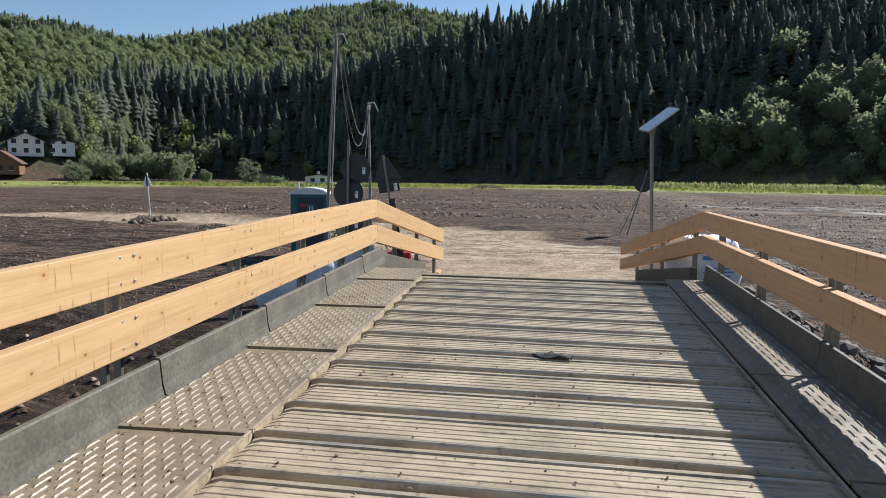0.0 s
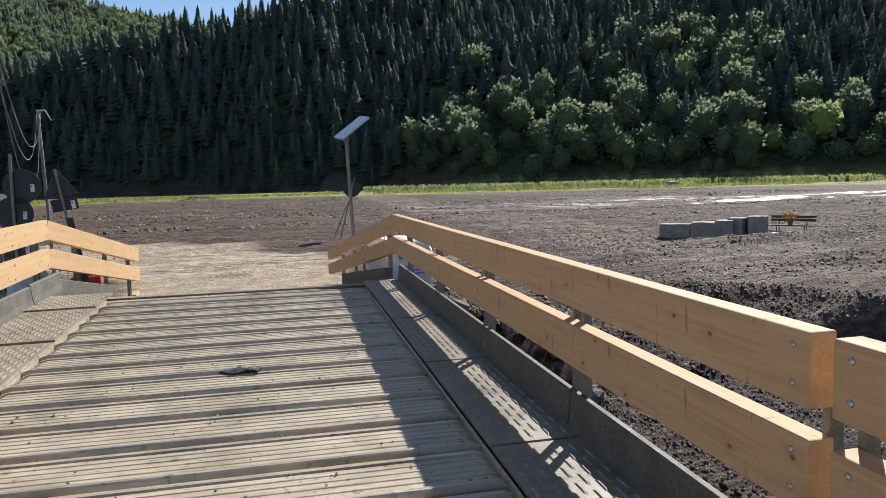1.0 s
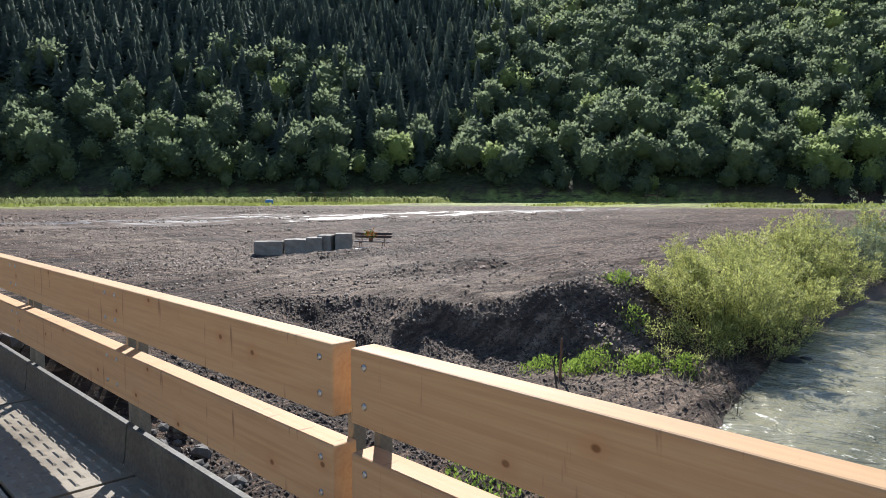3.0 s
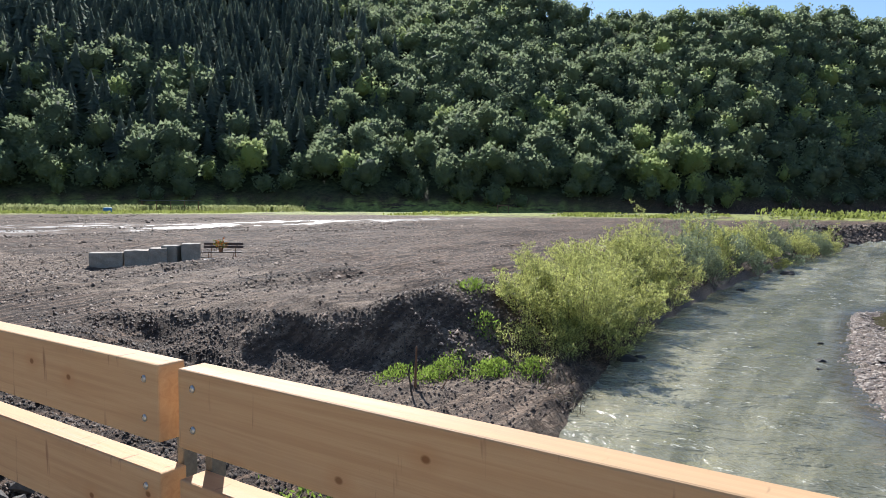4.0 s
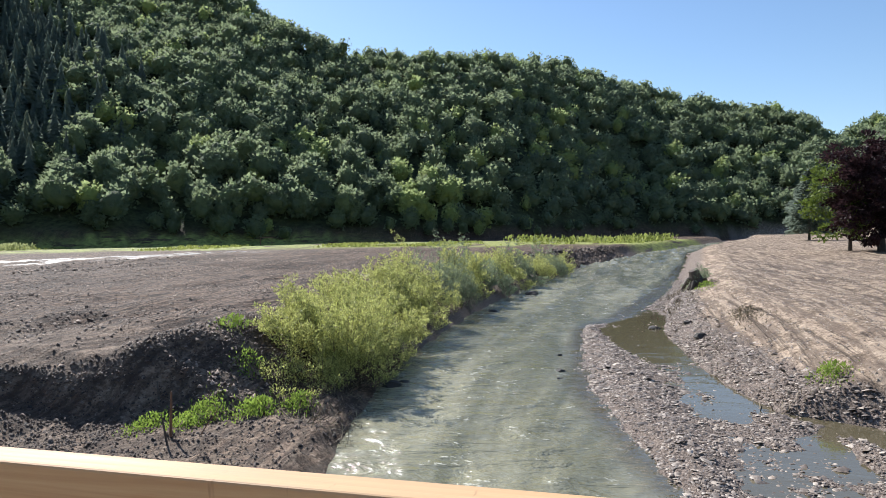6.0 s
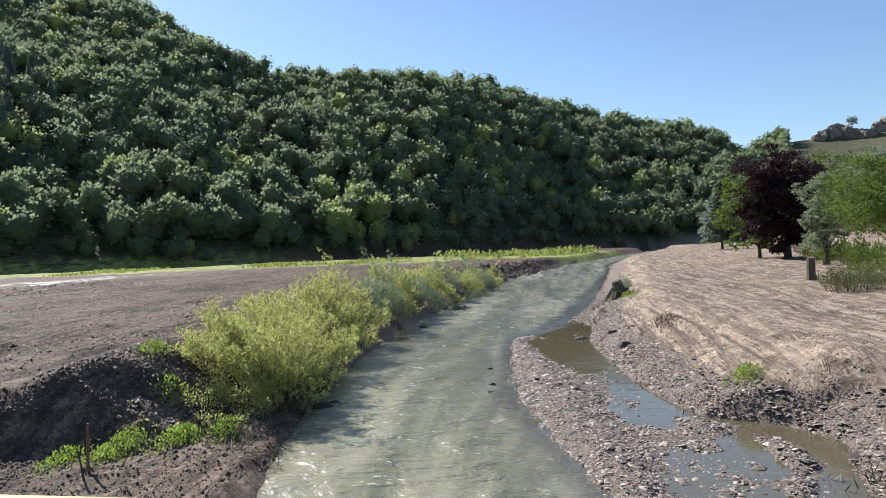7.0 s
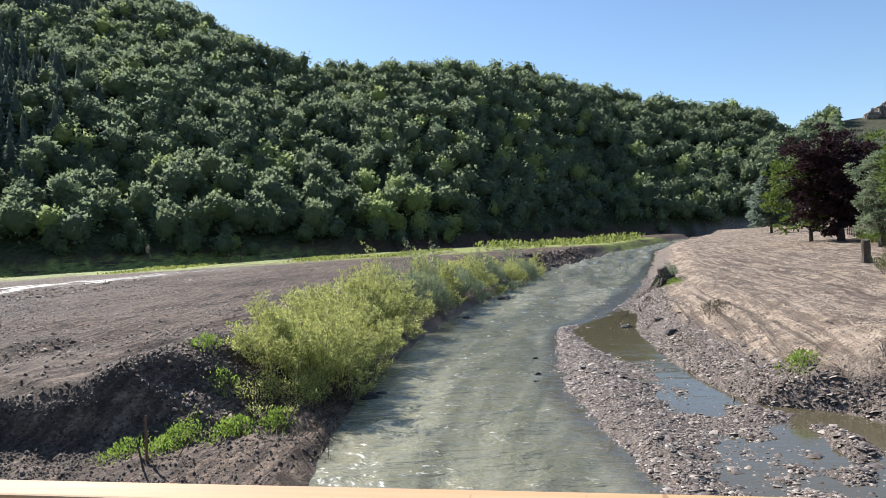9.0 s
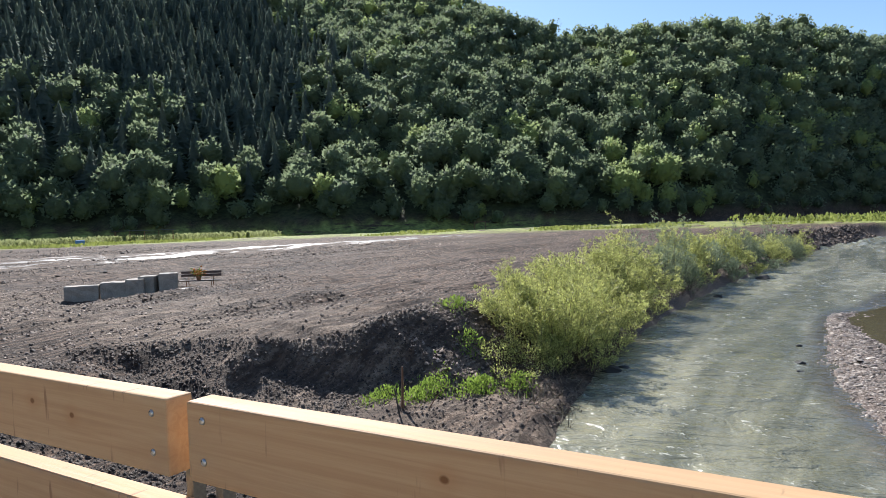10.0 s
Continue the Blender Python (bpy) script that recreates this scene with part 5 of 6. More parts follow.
def signs():
    # post with three round signs, seen from behind
    x, y = -3.74, 14.55
    z = land_z(x, y) - 0.2
    root = empty("traffic_sign", pose(x, y, z, 0, 0.6, 6), "steel post with three round traffic signs seen from behind", "traffic sign")
    part("post", tube([(0, 0, 0), (0, 0, 2.32 - z)], 0.032, 10), M_POST, root)
    for zc, xo in ((1.70, 0.16), (1.17, 0.0), (0.50, 0.0)):
        d = part("disc", disc(0.335, 0.012), M_SIGN, root, "dark grey back of a round sign")
        d.matrix_basis = pose(xo, 0.05, zc - z)
        sticker(d, 0.18, -0.04, -0.008)
    # warning sign with a plate under it
    x, y = -2.30, 13.9
    z = land_z(x, y) - 0.2
    root = empty("warning_sign", pose(x, y, z, 0, -9, 12), "leaning triangular warning sign with a plate, seen from behind", "traffic sign")
    part("post", tube([(0, -0.03, 0), (0, -0.03, 2.02 - z)], 0.026, 10), M_POST, root)
    part("triangle", prism([(-0.29, 1.50 - z), (0.31, 1.50 - z), (0.05, 2.0 - z), (-0.04, 2.0 - z)], 0.0, 0.012), M_SIGN, root)
    pl = part("plate", box(-0.20, 0.0, 1.24 - z, 0.24, 0.012, 1.47 - z, 0.003), M_SIGN, root)
    sticker(pl, 0.16, 1.33 - z)
    part("brace", box(-0.02, -0.06, 0.2, 0.10, -0.03, 1.1 - z), M_SIGN, root)
    # leaning sign out on the field
    x, y = 3.85, 34.4
    z = land_z(x, y) - 0.2
    root = empty("warning_sign", pose(x, y, z, 0, 15, 0), "leaning traffic sign standing in the mud", "traffic sign")
    part("post", tube([(0, 0, 0), (0, 0, 3.35)], 0.03, 8), M_POST, root)
    d = part("disc", disc(0.42, 0.014), M_SIGN, root)
    d.matrix_basis = pose(0, 0.05, 2.75)
    sticker(d, 0.0, -0.25, -0.01)
    part("brace", tube([(-0.3, 0.6, 0.0), (0, 0.04, 2.2)], 0.02, 6), M_POST, root)
    # sign beside the dirt road
    x, y = -22.0, 35.4
    z = land_z(x, y) - 0.1
    root = empty("warning_sign", pose(x, y, z, 0, -4, -20), "pale triangular road sign on a thin post", "traffic sign")
    part("post", tube([(0, 0, 0), (0, 0, 2.75)], 0.03, 8), M_PALE, root)
    part("triangle", prism([(-0.42, 2.0), (0.42, 2.0), (0, 2.75)], -0.05, -0.036), M_PALE, root)
    part("stripe", box(-0.06, -0.056, 2.0, 0.06, -0.052, 2.72), M_SIGN, root)
    stones("sign_base", x + 0.6 * np.random.RandomState(1).randn(120), y + 0.5 * np.random.RandomState(2).randn(120), 0.22, 0.6, M_CLOD, "heap of dark earth at the foot of a sign", 9)


def cable_poles():
    def at(px, d, z):
        return (1.114 + px * d, d - 0.39, z)
    tips = []
    for name, px, d, zt, r, lean in (("cable_pole", -0.359, 19.0, 5.45, 0.045, 0.35), ("cable_pole", -0.288, 21.0, 3.78, 0.035, -0.1)):
        x, y, _ = at(px, d, 0)
        z = land_z(x, y) - 0.3
        root = empty(name, pose(x, y, z), "thin wooden pole carrying loose cables", "pole")
        part("mast", tube([(0, 0, 0), (lean * 0.4, 0, (zt - z) * 0.5), (lean, 0, zt - z)], [r, r * 0.9, r * 0.6], 8), M_POST, root)
        part("crossarm", tube([(lean - 0.02, 0, zt - z - 0.05), (lean + 0.2, 0, zt - z - 0.02), (lean + 0.34, 0, zt - z - 0.3)], [0.02, 0.02, 0.012], 6), M_PALE, root)
        part("cable_run", tube([(lean * 0.1 + 0.07, -0.03, 0.3), (lean + 0.05, -0.03, zt - z - 0.1)], 0.018, 5), M_CABLE, root)
        tips.append(Vector((x + lean, y, zt)))
    for sag, dx in ((1.9, 0.1), (2.3, 0.0), (3.4, 0.05)):
        pts = []
        for k in range(15):
            t = k / 14
            p = tips[0].lerp(tips[1], t)
            p.z -= sag * (4 * t * (1 - t)) ** 0.9 * (0.6 + 0.5 * t)
            p.x += dx
            pts.append(p)
        part_ob = part("cable", tube(pts, 0.010, 5), M_CABLE)
        tagged(part_ob, "loose grey cable sagging between two poles", "cable", "sagging cables")


def toilet():
    x, y = -7.27, 21.6
    z = land_z(x, y)
    root = empty("portable_toilet", pose(x, y, z, 0, 0, 14), "teal and dark blue portable toilet with a pale roof", "portable toilet")
    part("body", box(-0.58, -0.58, 0.08, 0.58, 0.58, 2.08, 0.03), M_TEAL, root)
    part("skid", box(-0.62, -0.62, 0.0, 0.62, 0.62, 0.08, 0.01), M_NAVY, root)
    b = bmesh.new()
    n = 9
    prof = [(-0.64 + 1.28 * k / (n - 1), 2.09 + 0.17 * math.sin(math.pi * k / (n - 1)) ** 0.6) for k in range(n)]
    part("roof", prism(prof + [(0.64, 2.05), (-0.64, 2.05)], -0.64, 0.64), M_PALE, root)
    d = part("door", box(-0.36, -0.61, 0.14, 0.46, -0.575, 1.95, 0.012), M_NAVY, root)
    part("door_frame", box(-0.42, -0.60, 0.10, 0.52, -0.578, 2.02, 0.01), M_TEAL, root)
    part("door_sign", box(-0.05, -0.617, 1.35, 0.20, -0.612, 1.75), M_TEAL, d, "pale pictogram panel")
    part("sign_bar", box(0.02, -0.622, 1.40, 0.05, -0.618, 1.68), M_PALE, d)
    part("sign_bar", box(0.10, -0.622, 1.40, 0.13, -0.618, 1.68), M_PALE, d)
    part("maker_label", box(-0.26, -0.617, 1.66, -0.10, -0.612, 1.74), M_RED, d)
    part("handle", box(0.36, -0.65, 1.0, 0.41, -0.61, 1.16, 0.008), M_PALE, d)
    part("vent_pipe", tube([(-0.45, 0.4, 2.1), (-0.45, 0.4, 2.42)], 0.05, 8), M_PALE, root)


def big_bag(x, y, s, seed, label, print_side=False):
    rs = np.random.RandomState(seed)
    z = land_z(x, y) - 0.03
    root = empty("bulk_bag", pose(x, y, z, 0, 0, rs.rand() * 40), label, "bulk bag", "bulk bags")
    b = bmesh.new()
    bmesh.ops.create_cube(b, size=1.0)
    bmesh.ops.subdivide_edges(b, edges=b.edges[:], cuts=5, use_grid_fill=True)
    for v in b.verts:
        c = v.co.copy()
        bulge = 1 + 0.22 * (1 - (2 * c.z) ** 2) - 0.06
        v.co = Vector((c.x * s * bulge, c.y * s * bulge, (c.z + 0.5) * s * 0.95))
        if abs(c.x) > 0.49 and abs(c.y) > 0.49:
            v.co.xy *= 0.88
        v.co += Vector(rs.rand(3) - 0.5) * 0.06 * s
        if c.z > 0.45:
            v.co.z += 0.12 * s * (rs.rand() - 0.3)
        if v.co.z < 0.06 * s:
            v.co.z = 0
    smooth(part("sack", b, M_BAG, root))
    for sx in (-1, 1):
        for sy in (-1, 1):
            pts = [(sx * 0.36 * s, sy * 0.36 * s, 0.9 * s), (sx * 0.40 * s, sy * 0.2 * s, 1.12 * s), (sx * 0.36 * s, sy * 0.05 * s, 0.92 * s)]
            part("strap", tube(pts, 0.012, 5), M_BAG, root)
    if print_side:
        for k, (w, zz, hgt) in enumerate(((0.30, 0.62, 0.07), (0.26, 0.45, 0.025), (0.28, 0.38, 0.025), (0.22, 0.31, 0.025))):
            pr = part("print_bar", box(-w, -0.002, 0, w, 0.002, hgt), M_BLUE, root, "blue print on the bag")
            pr.matrix_basis = pose(0, -0.615 * s, zz * s)
    return root


def site_clutter():
    big_bag(3.52, 12.8, 0.95, 1, "white bulk bag with blue print beside the ramp", True)
    big_bag(-3.75, 12.7, 0.85, 2, "crumpled white bulk bag beside the bridge end")
    big_bag(-4.9, 13.6, 0.9, 3, "white and blue bulk bag behind the railing")
    big_bag(-2.75, 12.0, 0.6, 4, "flattened white bag under the railing")
    # red barrier foot and timber offcuts
    x, y = -2.95, 16.2
    z = land_z(x, y)
    root = empty("barrier_block", pose(x, y, z, 0, 0, 10), "red plastic barrier block beside the ramp", "barrier")
    part("block", box(-0.3, -0.2, 0, 0.3, 0.2, 0.55, 0.04), M_RED, root)
    part("top_lug", box(-0.14, -0.1, 0.55, 0.14, 0.1, 0.66, 0.02), M_RED, root)
    for px, py, l, a, w in ((-1.98, 16.0, 1.2, 8, 0.14), (-2.75, 13.2, 1.7, 20, 0.2), (3.3, 12.2, 2.4, -24, 0.22), (2.75, 14.0, 2.0, -12, 0.2)):
        b = box(-w / 2, 0, 0, w / 2, l, 0.09, 0.0085)
        ob = part("timber_offcut", b, M_WOOD)
        ob.matrix_basis = pose(px, py, land_z(px, py + l * 0.5) + 0.06, -4, 0, a)
        tagged(ob, "short spruce board lying at the ramp edge", "board", "spare boards")


def bench():
    x, y = 24.4, 28.0
    z = land_z(x, y) - 0.16
    slab = part("paving_slab", box(-1.5, -1.3, -0.3, 1.9, 0.6, 0.16, 0.02), M_SLAB)
    slab.matrix_basis = pose(24.3, 27.2, z, 0, 0, -54)
    tagged(slab, "pale concrete base slab under a bench", "slab")
    root = empty("bench", pose(x, y, z, 0, 0, -54), "weathered wooden park bench on rusty legs", "bench")
    for k in range(2):
        part("back_slat", box(-0.98, 0.24 + 0.02 * k, 0.62 + 0.15 * k, 0.98, 0.28 + 0.02 * k, 0.745 + 0.15 * k, 0.01), M_BENCH, root)
    for k in range(3):
        part("seat_slat", box(-0.98, -0.24 + 0.15 * k, 0.42, 0.98, -0.11 + 0.15 * k, 0.46, 0.01), M_BENCH, root)
    for sx in (-0.6, 0.6):
        part("leg", tube([(sx, -0.2, 0), (sx, -0.2, 0.42), (sx, 0.22, 0.42), (sx, 0.30, 0.9)], 0.022, 6), M_RUST, root)
        part("leg", tube([(sx, 0.26, 0), (sx, 0.16, 0.42)], 0.022, 6), M_RUST, root)
    pot = empty("flower_pot", pose(x, y, z + 0.46, 0, 0, -54) @ pose(-0.05, -0.02, 0.0), "orange flowers in a clay pot on the bench", "flowers")
    b = bmesh.new()
    bmesh.ops.create_cone(b, cap_ends=True, segments=14, radius1=0.09, radius2=0.13, depth=0.2)
    part("pot", b, M_RUST, pot).matrix_basis = pose(0, 0, 0.1)
    rs = np.random.RandomState(8)
    for mat, nm, n, s in ((M_GREEN, "leaves", 70, 0.11), (M_FLOWER, "blossoms", 110, 0.09)):
        u = rs.randn(n, 3) * np.array([0.14, 0.12, 0.09]) + np.array([0, 0, 0.36])
        v, f = spray(rs, u, u - np.array([0, 0, 0.2]), s, s * 0.7)
        mesh_from(nm, v, f, mat, pot)


def blocks():
    # row of rough concrete blocks
    for k, (px, py, l, h, a) in enumerate(((19.05, 29.1, 1.35, 0.72, -36), (20.05, 28.35, 1.0, 0.80, -38), (20.75, 27.8, 0.75, 0.82, -40), (21.35, 27.7, 0.7, 0.90, -55), (21.95, 27.1, 0.8, 0.92, -38))):
        z = land_z(px, py) - 0.08
        b = box(-l / 2, -0.4, 0, l / 2, 0.4, h, 0.025)
        bmesh.ops.subdivide_edges(b, edges=[e for e in b.edges if e.calc_length() > 0.3], cuts=3, use_grid_fill=True)
        rs = random.Random(k)
        for v in b.verts:
            v.co += Vector((rs.uniform(-1, 1), rs.uniform(-1, 1), rs.uniform(-1, 1))) * 0.016
        ob = part("concrete_block", b, M_CONC)
        ob.matrix_basis = pose(px, py, z, 0, 0, a)
        tagged(ob, "rough grey concrete block on the churned field", "concrete block", "row of concrete blocks")


def deck_rag():
    rs = random.Random(4)
    b = bmesh.new()
    bmesh.ops.create_grid(b, x_segments=9, y_segments=6, size=1)
    for v in b.verts:
        a = math.atan2(v.co.y, v.co.x)
        v.co = Vector((v.co.x * 0.155 * (1 + 0.25 * math.sin(3 * a)), v.co.y * 0.085 * (1 + 0.3 * math.cos(2 * a + 1)), 0.012 + 0.03 * rs.random() * (1.4 - abs(v.co.x))))
    ob = smooth(part("rag", b, M_RAG))
    ob.modifiers.new("thick", "SOLIDIFY").thickness = 0.006
    ob.matrix_basis = pose(1.03, 5.68, 0.006, 0, 0, 12)
    tagged(ob, "crumpled black rag lying on the bridge deck", "rag")


def sticks():
    rs = np.random.RandomState(6)
    for k, (px, py, h, r, lx, ly) in enumerate(((14.1, 8.5, 1.0, 0.035, 0.05, 0.0), (13.6, 8.2, 0.7, 0.025, -0.05, 0.1), (14.3, 8.0, 0.5, 0.014, 0.4, -0.2), (16.2, 7.9, 0.25, 0.03, 1.0, -0.5), (17.0, 10.2, 0.15, 0.03, 1.6, 0.4), (15.6, 9.9, 0.5, 0.025, 0.2, 0.2))):
        z = land_z(px, py) - 0.1
        ob = part("driftwood_stick", tube([(px, py, z), (px + lx * 0.5, py + ly * 0.5, z + h * 0.55), (px + lx, py + ly, z + h)], [r, r * 0.85, r * 0.6], 6), M_TIMBER if k % 2 == 0 else M_BARK)
        tagged(ob, "weathered stick standing in the bank mud" if h > 0.4 else "bare branch lying on the muddy bank", "stick", "driftwood on the bank")
    z = land_z(48.5, -16.3)
    root = empty("cut_stump", pose(48.5, -16.3, z - 0.1), "tall cut tree stump on the cleared bank", "stump")
    part("wood", tube([(0, 0, 0), (0.03, 0.02, 0.6), (0.02, 0.03, 1.1), (-0.08, 0.05, 1.5)], [0.38, 0.25, 0.27, 0.22], 11), M_BARK, root)
    z = land_z(49, -4.8)
    root = empty("root_stump", pose(48.5, -4.6, z - 0.2), "torn dark root stump on the river bank", "stump")
    part("wood", tube([(0, 0, 0), (0.1, 0, 0.6), (0.0, 0.2, 1.2)], [0.6, 0.42, 0.3], 9), M_BARK, root)
    for k in range(7):
        a = k * 0.9
        part("root", tube([(0, 0, 0.45), (0.5 * math.cos(a), 0.5 * math.sin(a), 0.45 + 0.1 * (k % 3)), (0.95 * math.cos(a), 0.95 * math.sin(a), 0.0)], [0.2, 0.13, 0.04], 6), M_BARK, root)
    # dark rocks in the river
    for k, (px, py, s) in enumerate(((24.6, 1.6, 0.16), (23.3, 1.5, 0.12), (21.4, 6.3, 0.35), (21.9, 6.0, 0.2), (35.2, -1.6, 0.3), (27.5, 1.9, 0.1), (52, 6.3, 0.5), (41, 7.0, 0.3), (30, -3.2, 0.28), (33.5, -3.0, 0.22))):
        b = bmesh.new()
        bmesh.ops.create_icosphere(b, subdivisions=2, radius=s)
        r2 = random.Random(k)
        for v in b.verts:
            v.co *= 0.75 + 0.5 * r2.random()
            v.co.z *= 0.6
        ob = part("river_rock", b, M_WETROCK)
        ob.matrix_basis = pose(px, py, max(land_z(px, py), WATER - s * 0.2))
        tagged(ob, "wet dark rock at the river's edge", "rock", "rocks in the river")


def house(x, y, w, d, h, roof, turn, wall_mat, roof_mat, label, windows):
    z = land_z(x, y) - 0.5
    root = empty("house", pose(x, y, z, 0, 0, turn), label, "house")
    wl = part("wall", box(-w / 2, -d / 2, 0, w / 2, d / 2, h), wall_mat, root)
    part("gable", prism([(-w / 2, h), (w / 2, h), (0, h + roof - 0.1)], -d / 2 + 0.01, d / 2 - 0.01), wall_mat, root)
    rf = part("roof", prism([(-w / 2 - 0.6, h - 0.3), (0, h + roof), (w / 2 + 0.6, h - 0.3), (w / 2 + 0.6, h - 0.1), (0, h + roof + 0.25), (-w / 2 - 0.6, h - 0.1)], -d / 2 - 0.5, d / 2 + 0.5), roof_mat, root)
    part("chimney", box(-0.4, 0.5, h + roof * 0.6, 0.4, 1.3, h + roof + 1.0), wall_mat, rf)
    for wx, wz, ww, wh in windows:
        wd = part("window", box(wx - ww / 2, -d / 2 - 0.06, wz - wh / 2, wx + ww / 2, -d / 2 - 0.01, wz + wh / 2), M_GLASS, root)
        part("window_sill", box(wx - ww / 2 - 0.1, -d / 2 - 0.16, wz - wh / 2 - 0.12, wx + ww / 2 + 0.1, -d / 2 - 0.01, wz - wh / 2), M_WHITE, wd)
    return root


def field_heaps():
    rs = np.random.RandomState(41)
    for px, py, s, n in ((-13.5, 128, 2.2, 500), (-9, 30.5, 0.7, 500), (-16, 31.5, 0.9, 600)):
        d = rs.randn(n, 2) * 0.45 * np.array([1.5, 0.8]) * s
        z = land(px + d[:, 0], py + d[:, 1])[0] + 0.42 * s * np.exp(-(d[:, 0] ** 2 / 2 + d[:, 1] ** 2 * 2) / s ** 2)
        stones("soil_heap", px + d[:, 0], py + d[:, 1], 0.07 * s, 0.6, M_CLOD, "low heap of pushed-up dark soil on the field", 60 + n, 0.5, z)


def far_buildings():
    def at(az, d):
        return d * math.sin(radians(az)), d * math.cos(radians(az))
    win = [(-3, 1.7, 1.2, 1.3), (0, 1.7, 1.2, 1.3), (3, 1.7, 1.2, 1.3), (-3, 4.3, 1.2, 1.3), (0, 4.3, 1.2, 1.3), (3, 4.3, 1.2, 1.3)]
    def up(az, z):
        r = 200.0
        while land_z(*at(az, r)) < z and r < 290:
            r += 1.0
        return at(az, r)
    x, y = up(-40.6, 5.5)
    house(x, y, 9, 7, 4.4, 2.4, 40, M_WHITE, M_SLATEROOF, "long white house with a dark slate roof below the woods", win)
    x, y = up(-38.3, 6.0)
    house(x, y, 6, 7, 4.2, 0.6, 40, M_WHITE, M_SLATEROOF, "white flat-roofed house wing with dark windows", win[:2] + win[3:5])
    x, y = up(-42.0, 0.6)
    house(x, y, 9, 9, 3.2, 3.2, 32, M_TIMBER, M_ROOF, "brown timber chalet with a reddish roof", [(-2.6, 1.8, 1.2, 1.2), (0, 1.8, 1.2, 1.6), (2.6, 1.8, 1.2, 1.2)])
    x, y = at(-24.8, 190)
    house(x, y, 7, 5, 2.6, 0.6, 24, M_CONC, M_SLATEROOF, "small grey shed at the meadow's edge", [(-1.5, 1.4, 1.4, 1.2)])
    x, y = at(-20.0, 200)
    house(x, y, 7, 4, 2.6, 0.3, 18, M_WHITE, M_SLATEROOF, "small white cabin below the dark wood", [(-1.5, 1.5, 1.2, 1.0), (1.2, 1.5, 1.2, 1.0)])
    # shelter, tarpaulin and posts by the maize
    x, y = at(35.3, 172)
    z = land_z(x, y)
    root = empty("field_shelter", pose(x, y, z, 0, 0, -36), "open timber field shelter at the wood's edge", "shelter")
    for sx in (-6, -3, 0, 3, 6):
        part("post", box(sx - 0.1, -0.1, 0, sx + 0.1, 0.1, 2.6), M_TIMBER, root)
    part("roof", box(-6.6, -1.2, 2.6, 6.6, 1.2, 2.75), M_SLATEROOF, root)
    x, y = at(31.0, 165)
    z = land_z(x, y)
    root = empty("tarpaulin_stack", pose(x, y, z, 0, 0, -30), "stack covered with a blue tarpaulin", "tarpaulin")
    b = box(-0.9, -0.6, 0, 0.9, 0.6, 1.0, 0.2)
    part("cover", b, M_BLUE, root)
    x, y = at(61.2, 195)
    z = land_z(x, y)
    root = empty("goal_frame", pose(x, y, z, 0, 0, -60), "wooden frame like a small goal at the wood's edge", "frame")
    for sx in (-1.5, 1.5):
        part("upright", box(sx - 0.1, -0.1, 0, sx + 0.1, 0.1, 1.9), M_TIMBER, root)
    part("crossbar", box(-1.7, -0.1, 1.9, 1.7, 0.1, 2.1), M_TIMBER, root)
    # garden fence and parked car under the trees
    root = empty("garden_fence", pose(0, 0, 0), "low weathered garden fence under the trees", "fence")
    for k in range(13):
        px, py = 112 - k * 3.2, -35.2 + k * 0.75
        z = land_z(px, py)
        part("fence_post", box(px - 0.08, py - 0.08, z - 0.2, px + 0.08, py + 0.08, z + 1.1), M_BENCH, root)
        if k:
            qx, qy = px + 3.2, py - 0.75
            for dz in (0.45, 0.95):
                b, m = beam((px, py, z + dz), (qx, qy, land_z(qx, qy) + dz), 0.03, 0.12)
                part("fence_rail", b, M_BENCH, root).matrix_basis = m
    x, y = 47, -23.6
    z = land_z(x, y)
    root = empty("parked_car", pose(x, y, z, 0, 0, 70), "parked red car half hidden by undergrowth", "car")
    part("body", box(-2.0, -0.85, 0.3, 2.0, 0.85, 0.95, 0.12), M_RED, root)
    part("cabin", prism([(-1.3, 0.95), (-0.9, 1.45), (0.7, 1.45), (1.3, 0.95)], -0.75, 0.75), M_GLASS, root)
    for sx in (-1.25, 1.25):
        for sy in (-0.78, 0.78):
            part("wheel", disc(0.32, 0.18, 18), M_RAG, root).matrix_basis = pose(sx, sy, 0.32)
    # retaining walls, crag and vines on the far hill
    rs = np.random.RandomState(9)
    X, Y = [], []
    for r in range(345, 480, 9):
        a = np.radians(100 + 24 * rs.rand(260))
        X.append((r + rs.rand(260) * 1.5) * np.sin(a))
        Y.append((r + rs.rand(260) * 1.5) * np.cos(a))
    x, y = np.concatenate(X), np.concatenate(Y)
    z = land(x, y)[0]
    P, O = [], []
    for q in range(4):
        P.append(np.stack([x + rs.rand(len(x)) - 0.5, y + rs.rand(len(x)) - 0.5, z + 0.5 * q], 1))
        O.append(np.stack([rs.rand(len(x)) - 0.5, rs.rand(len(x)) - 0.5, np.full(len(x), 0.5)], 1))
    v, f = spray(rs, np.concatenate(P), np.concatenate(O), 0.9, 0.6)
    tagged(mesh_from("vineyard", v, f, M_FOREST), "rows of green vines on a terraced hillside", "vineyard", "", "stuff")
    for k, (az, w, h) in enumerate(((109.2, 4, 5), (109.7, 5, 8), (110.3, 6, 10), (110.9, 5, 9), (111.5, 5, 7), (112.2, 5, 6), (113.0, 5, 8), (113.7, 6, 11), (114.4, 7, 14), (115.2, 8, 16), (116.2, 10, 15))):
        e = math.tan(radians(float(np.interp(az, [108.9, 110.2, 112.4, 114.7], [7.1, 7.4, 7.3, 7.9]))))
        x, y = at(az, 330 / (1 - e / 0.36) - 5)
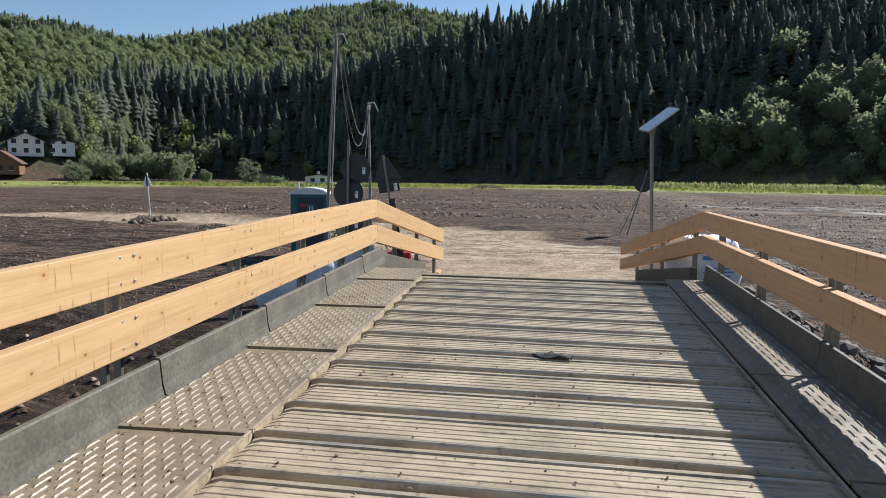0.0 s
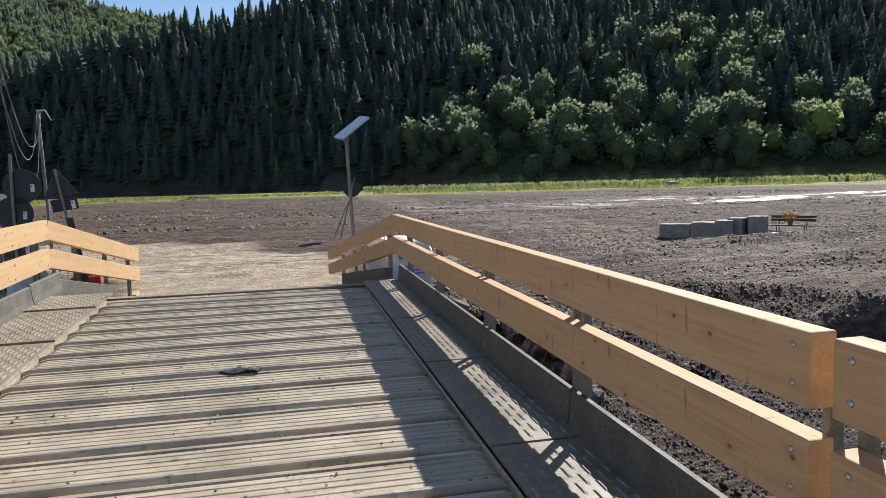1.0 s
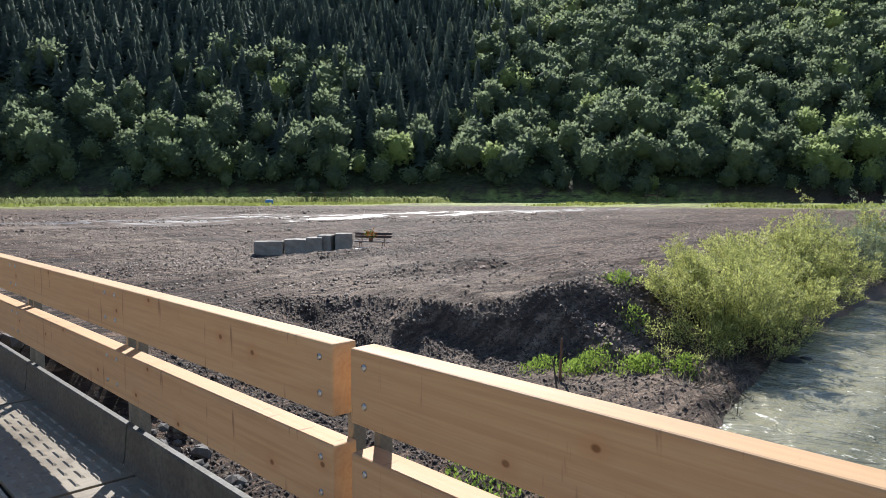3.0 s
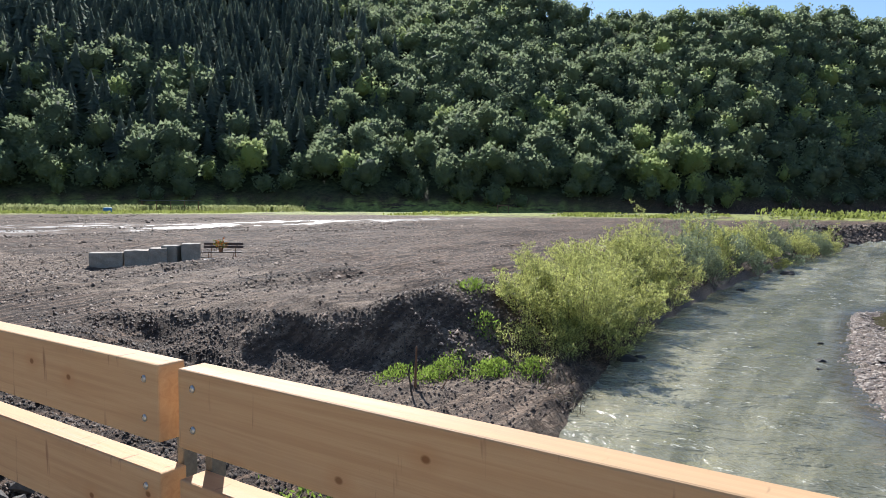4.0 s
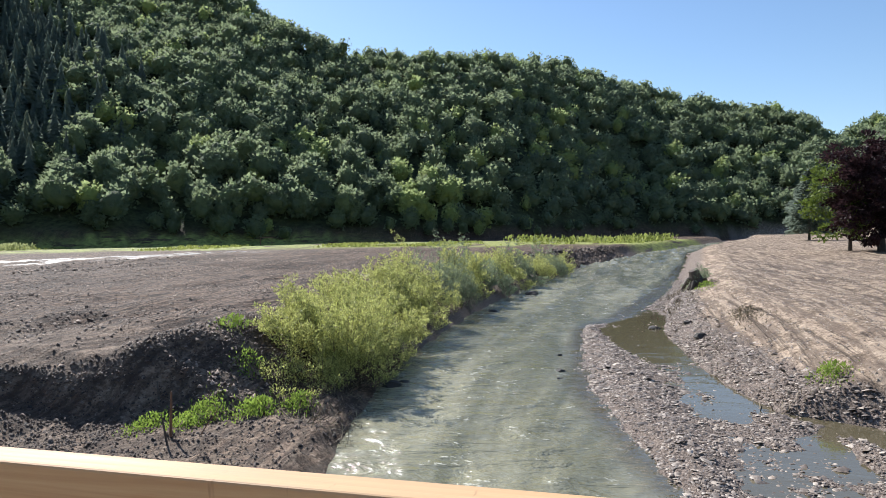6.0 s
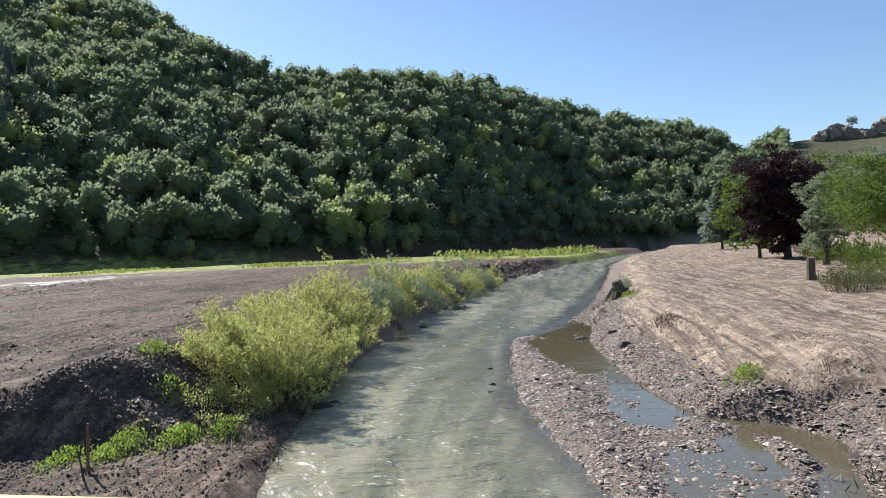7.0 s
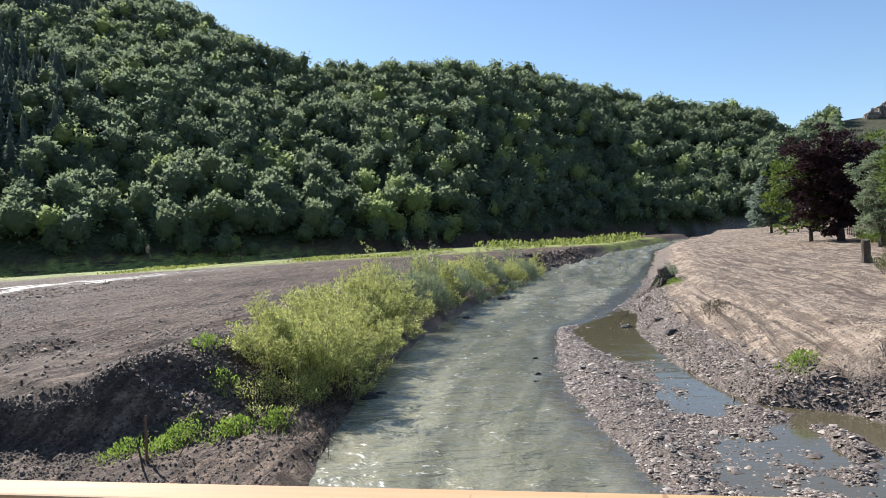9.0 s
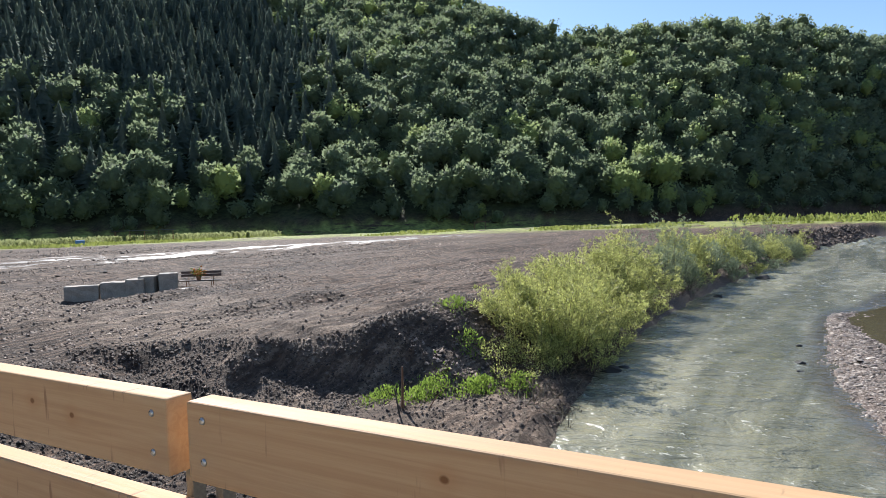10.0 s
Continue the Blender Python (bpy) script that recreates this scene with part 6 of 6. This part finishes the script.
        b = bmesh.new()
        bmesh.ops.create_icosphere(b, subdivisions=4, radius=1.0)
        for q in b.verts:
            p = q.co.copy()
            f = Vector((math.copysign(abs(p.x) ** 0.6, p.x), math.copysign(abs(p.y) ** 0.6, p.y), math.copysign(abs(p.z) ** 0.7, p.z)))
            rib = abs(noise.noise(Vector((p.x * 2.3 + k * 7, p.y * 2.3, p.z * 0.6)))) + 0.6 * abs(noise.noise(p * 5 + Vector((k, 0, 0))))
            q.co = Vector((f.x * w, f.y * w, f.z * h * 0.68)) * (1.12 - 0.55 * rib)
        ob = part("crag", b, M_CRAG)
        ob.matrix_basis = pose(x, y, land_z(x, y), 0, 0, 40 * k)
        tagged(ob, "pale grey rock crag above terraced vines", "rock", "crags on the far hill")
    # dry-stone walls that hold the terraces
    for r in (372, 399, 426, 448):
        a = np.radians(np.linspace(100, 124, 60))
        d = r + 3 * fbm(a * 40, a * 0 + r, 2)
        x, y = d * np.sin(a), d * np.cos(a)
        z = land(x, y)[0]
        n = len(a)
        v = np.concatenate([np.stack([x, y, z - 0.5], 1), np.stack([x, y, z + 1.5 + 0.3 * rs.rand(n)], 1), np.stack([x * 1.006, y * 1.006, z + 1.6], 1)])
        i = np.arange(n - 1)
        f = np.concatenate([np.stack([i, i + 1, i + n + 1, i + n], 1), np.stack([i + n, i + n + 1, i + 2 * n + 1, i + 2 * n], 1)])
        tagged(mesh_from("terrace_wall", v, f, M_CRAG), "low dry-stone terrace wall between vine rows", "wall", "terrace walls on the far hill")


def riprap():
    """Broken stones of the bank beside the bridge."""
    root = empty("riprap", Matrix(), "broken grey riprap stones on the slope below the bridge", "riprap")
    rs = random.Random(12)
    meshes = []
    for k in range(6):
        b = bmesh.new()
        bmesh.ops.create_icosphere(b, subdivisions=1, radius=1.0)
        for v in b.verts:
            v.co = Vector((v.co.x * rs.uniform(0.7, 1.25), v.co.y * rs.uniform(0.7, 1.25), v.co.z * rs.uniform(0.5, 0.9)))
        me = bpy.data.meshes.new("stone")
        b.to_mesh(me)
        b.free()
        me.materials.append(M_STONE)
        meshes.append(me)
    for k in range(290):
        px, py = rs.uniform(3.4, 6.3), rs.uniform(3.6, 12.0)
        s = rs.uniform(0.05, 0.17)
        m = Matrix.LocRotScale((px, py, land_z(px, py) + s * 0.15), Euler((rs.uniform(-0.6, 0.6), rs.uniform(-0.6, 0.6), rs.uniform(0, 6))), (s, s, s))
        piece("stone", meshes[k % 6], root, m)


solar_lamp()
signs()
cable_poles()
toilet()
site_clutter()
bench()
blocks()
deck_rag()
sticks()
far_buildings()
field_heaps()
riprap()
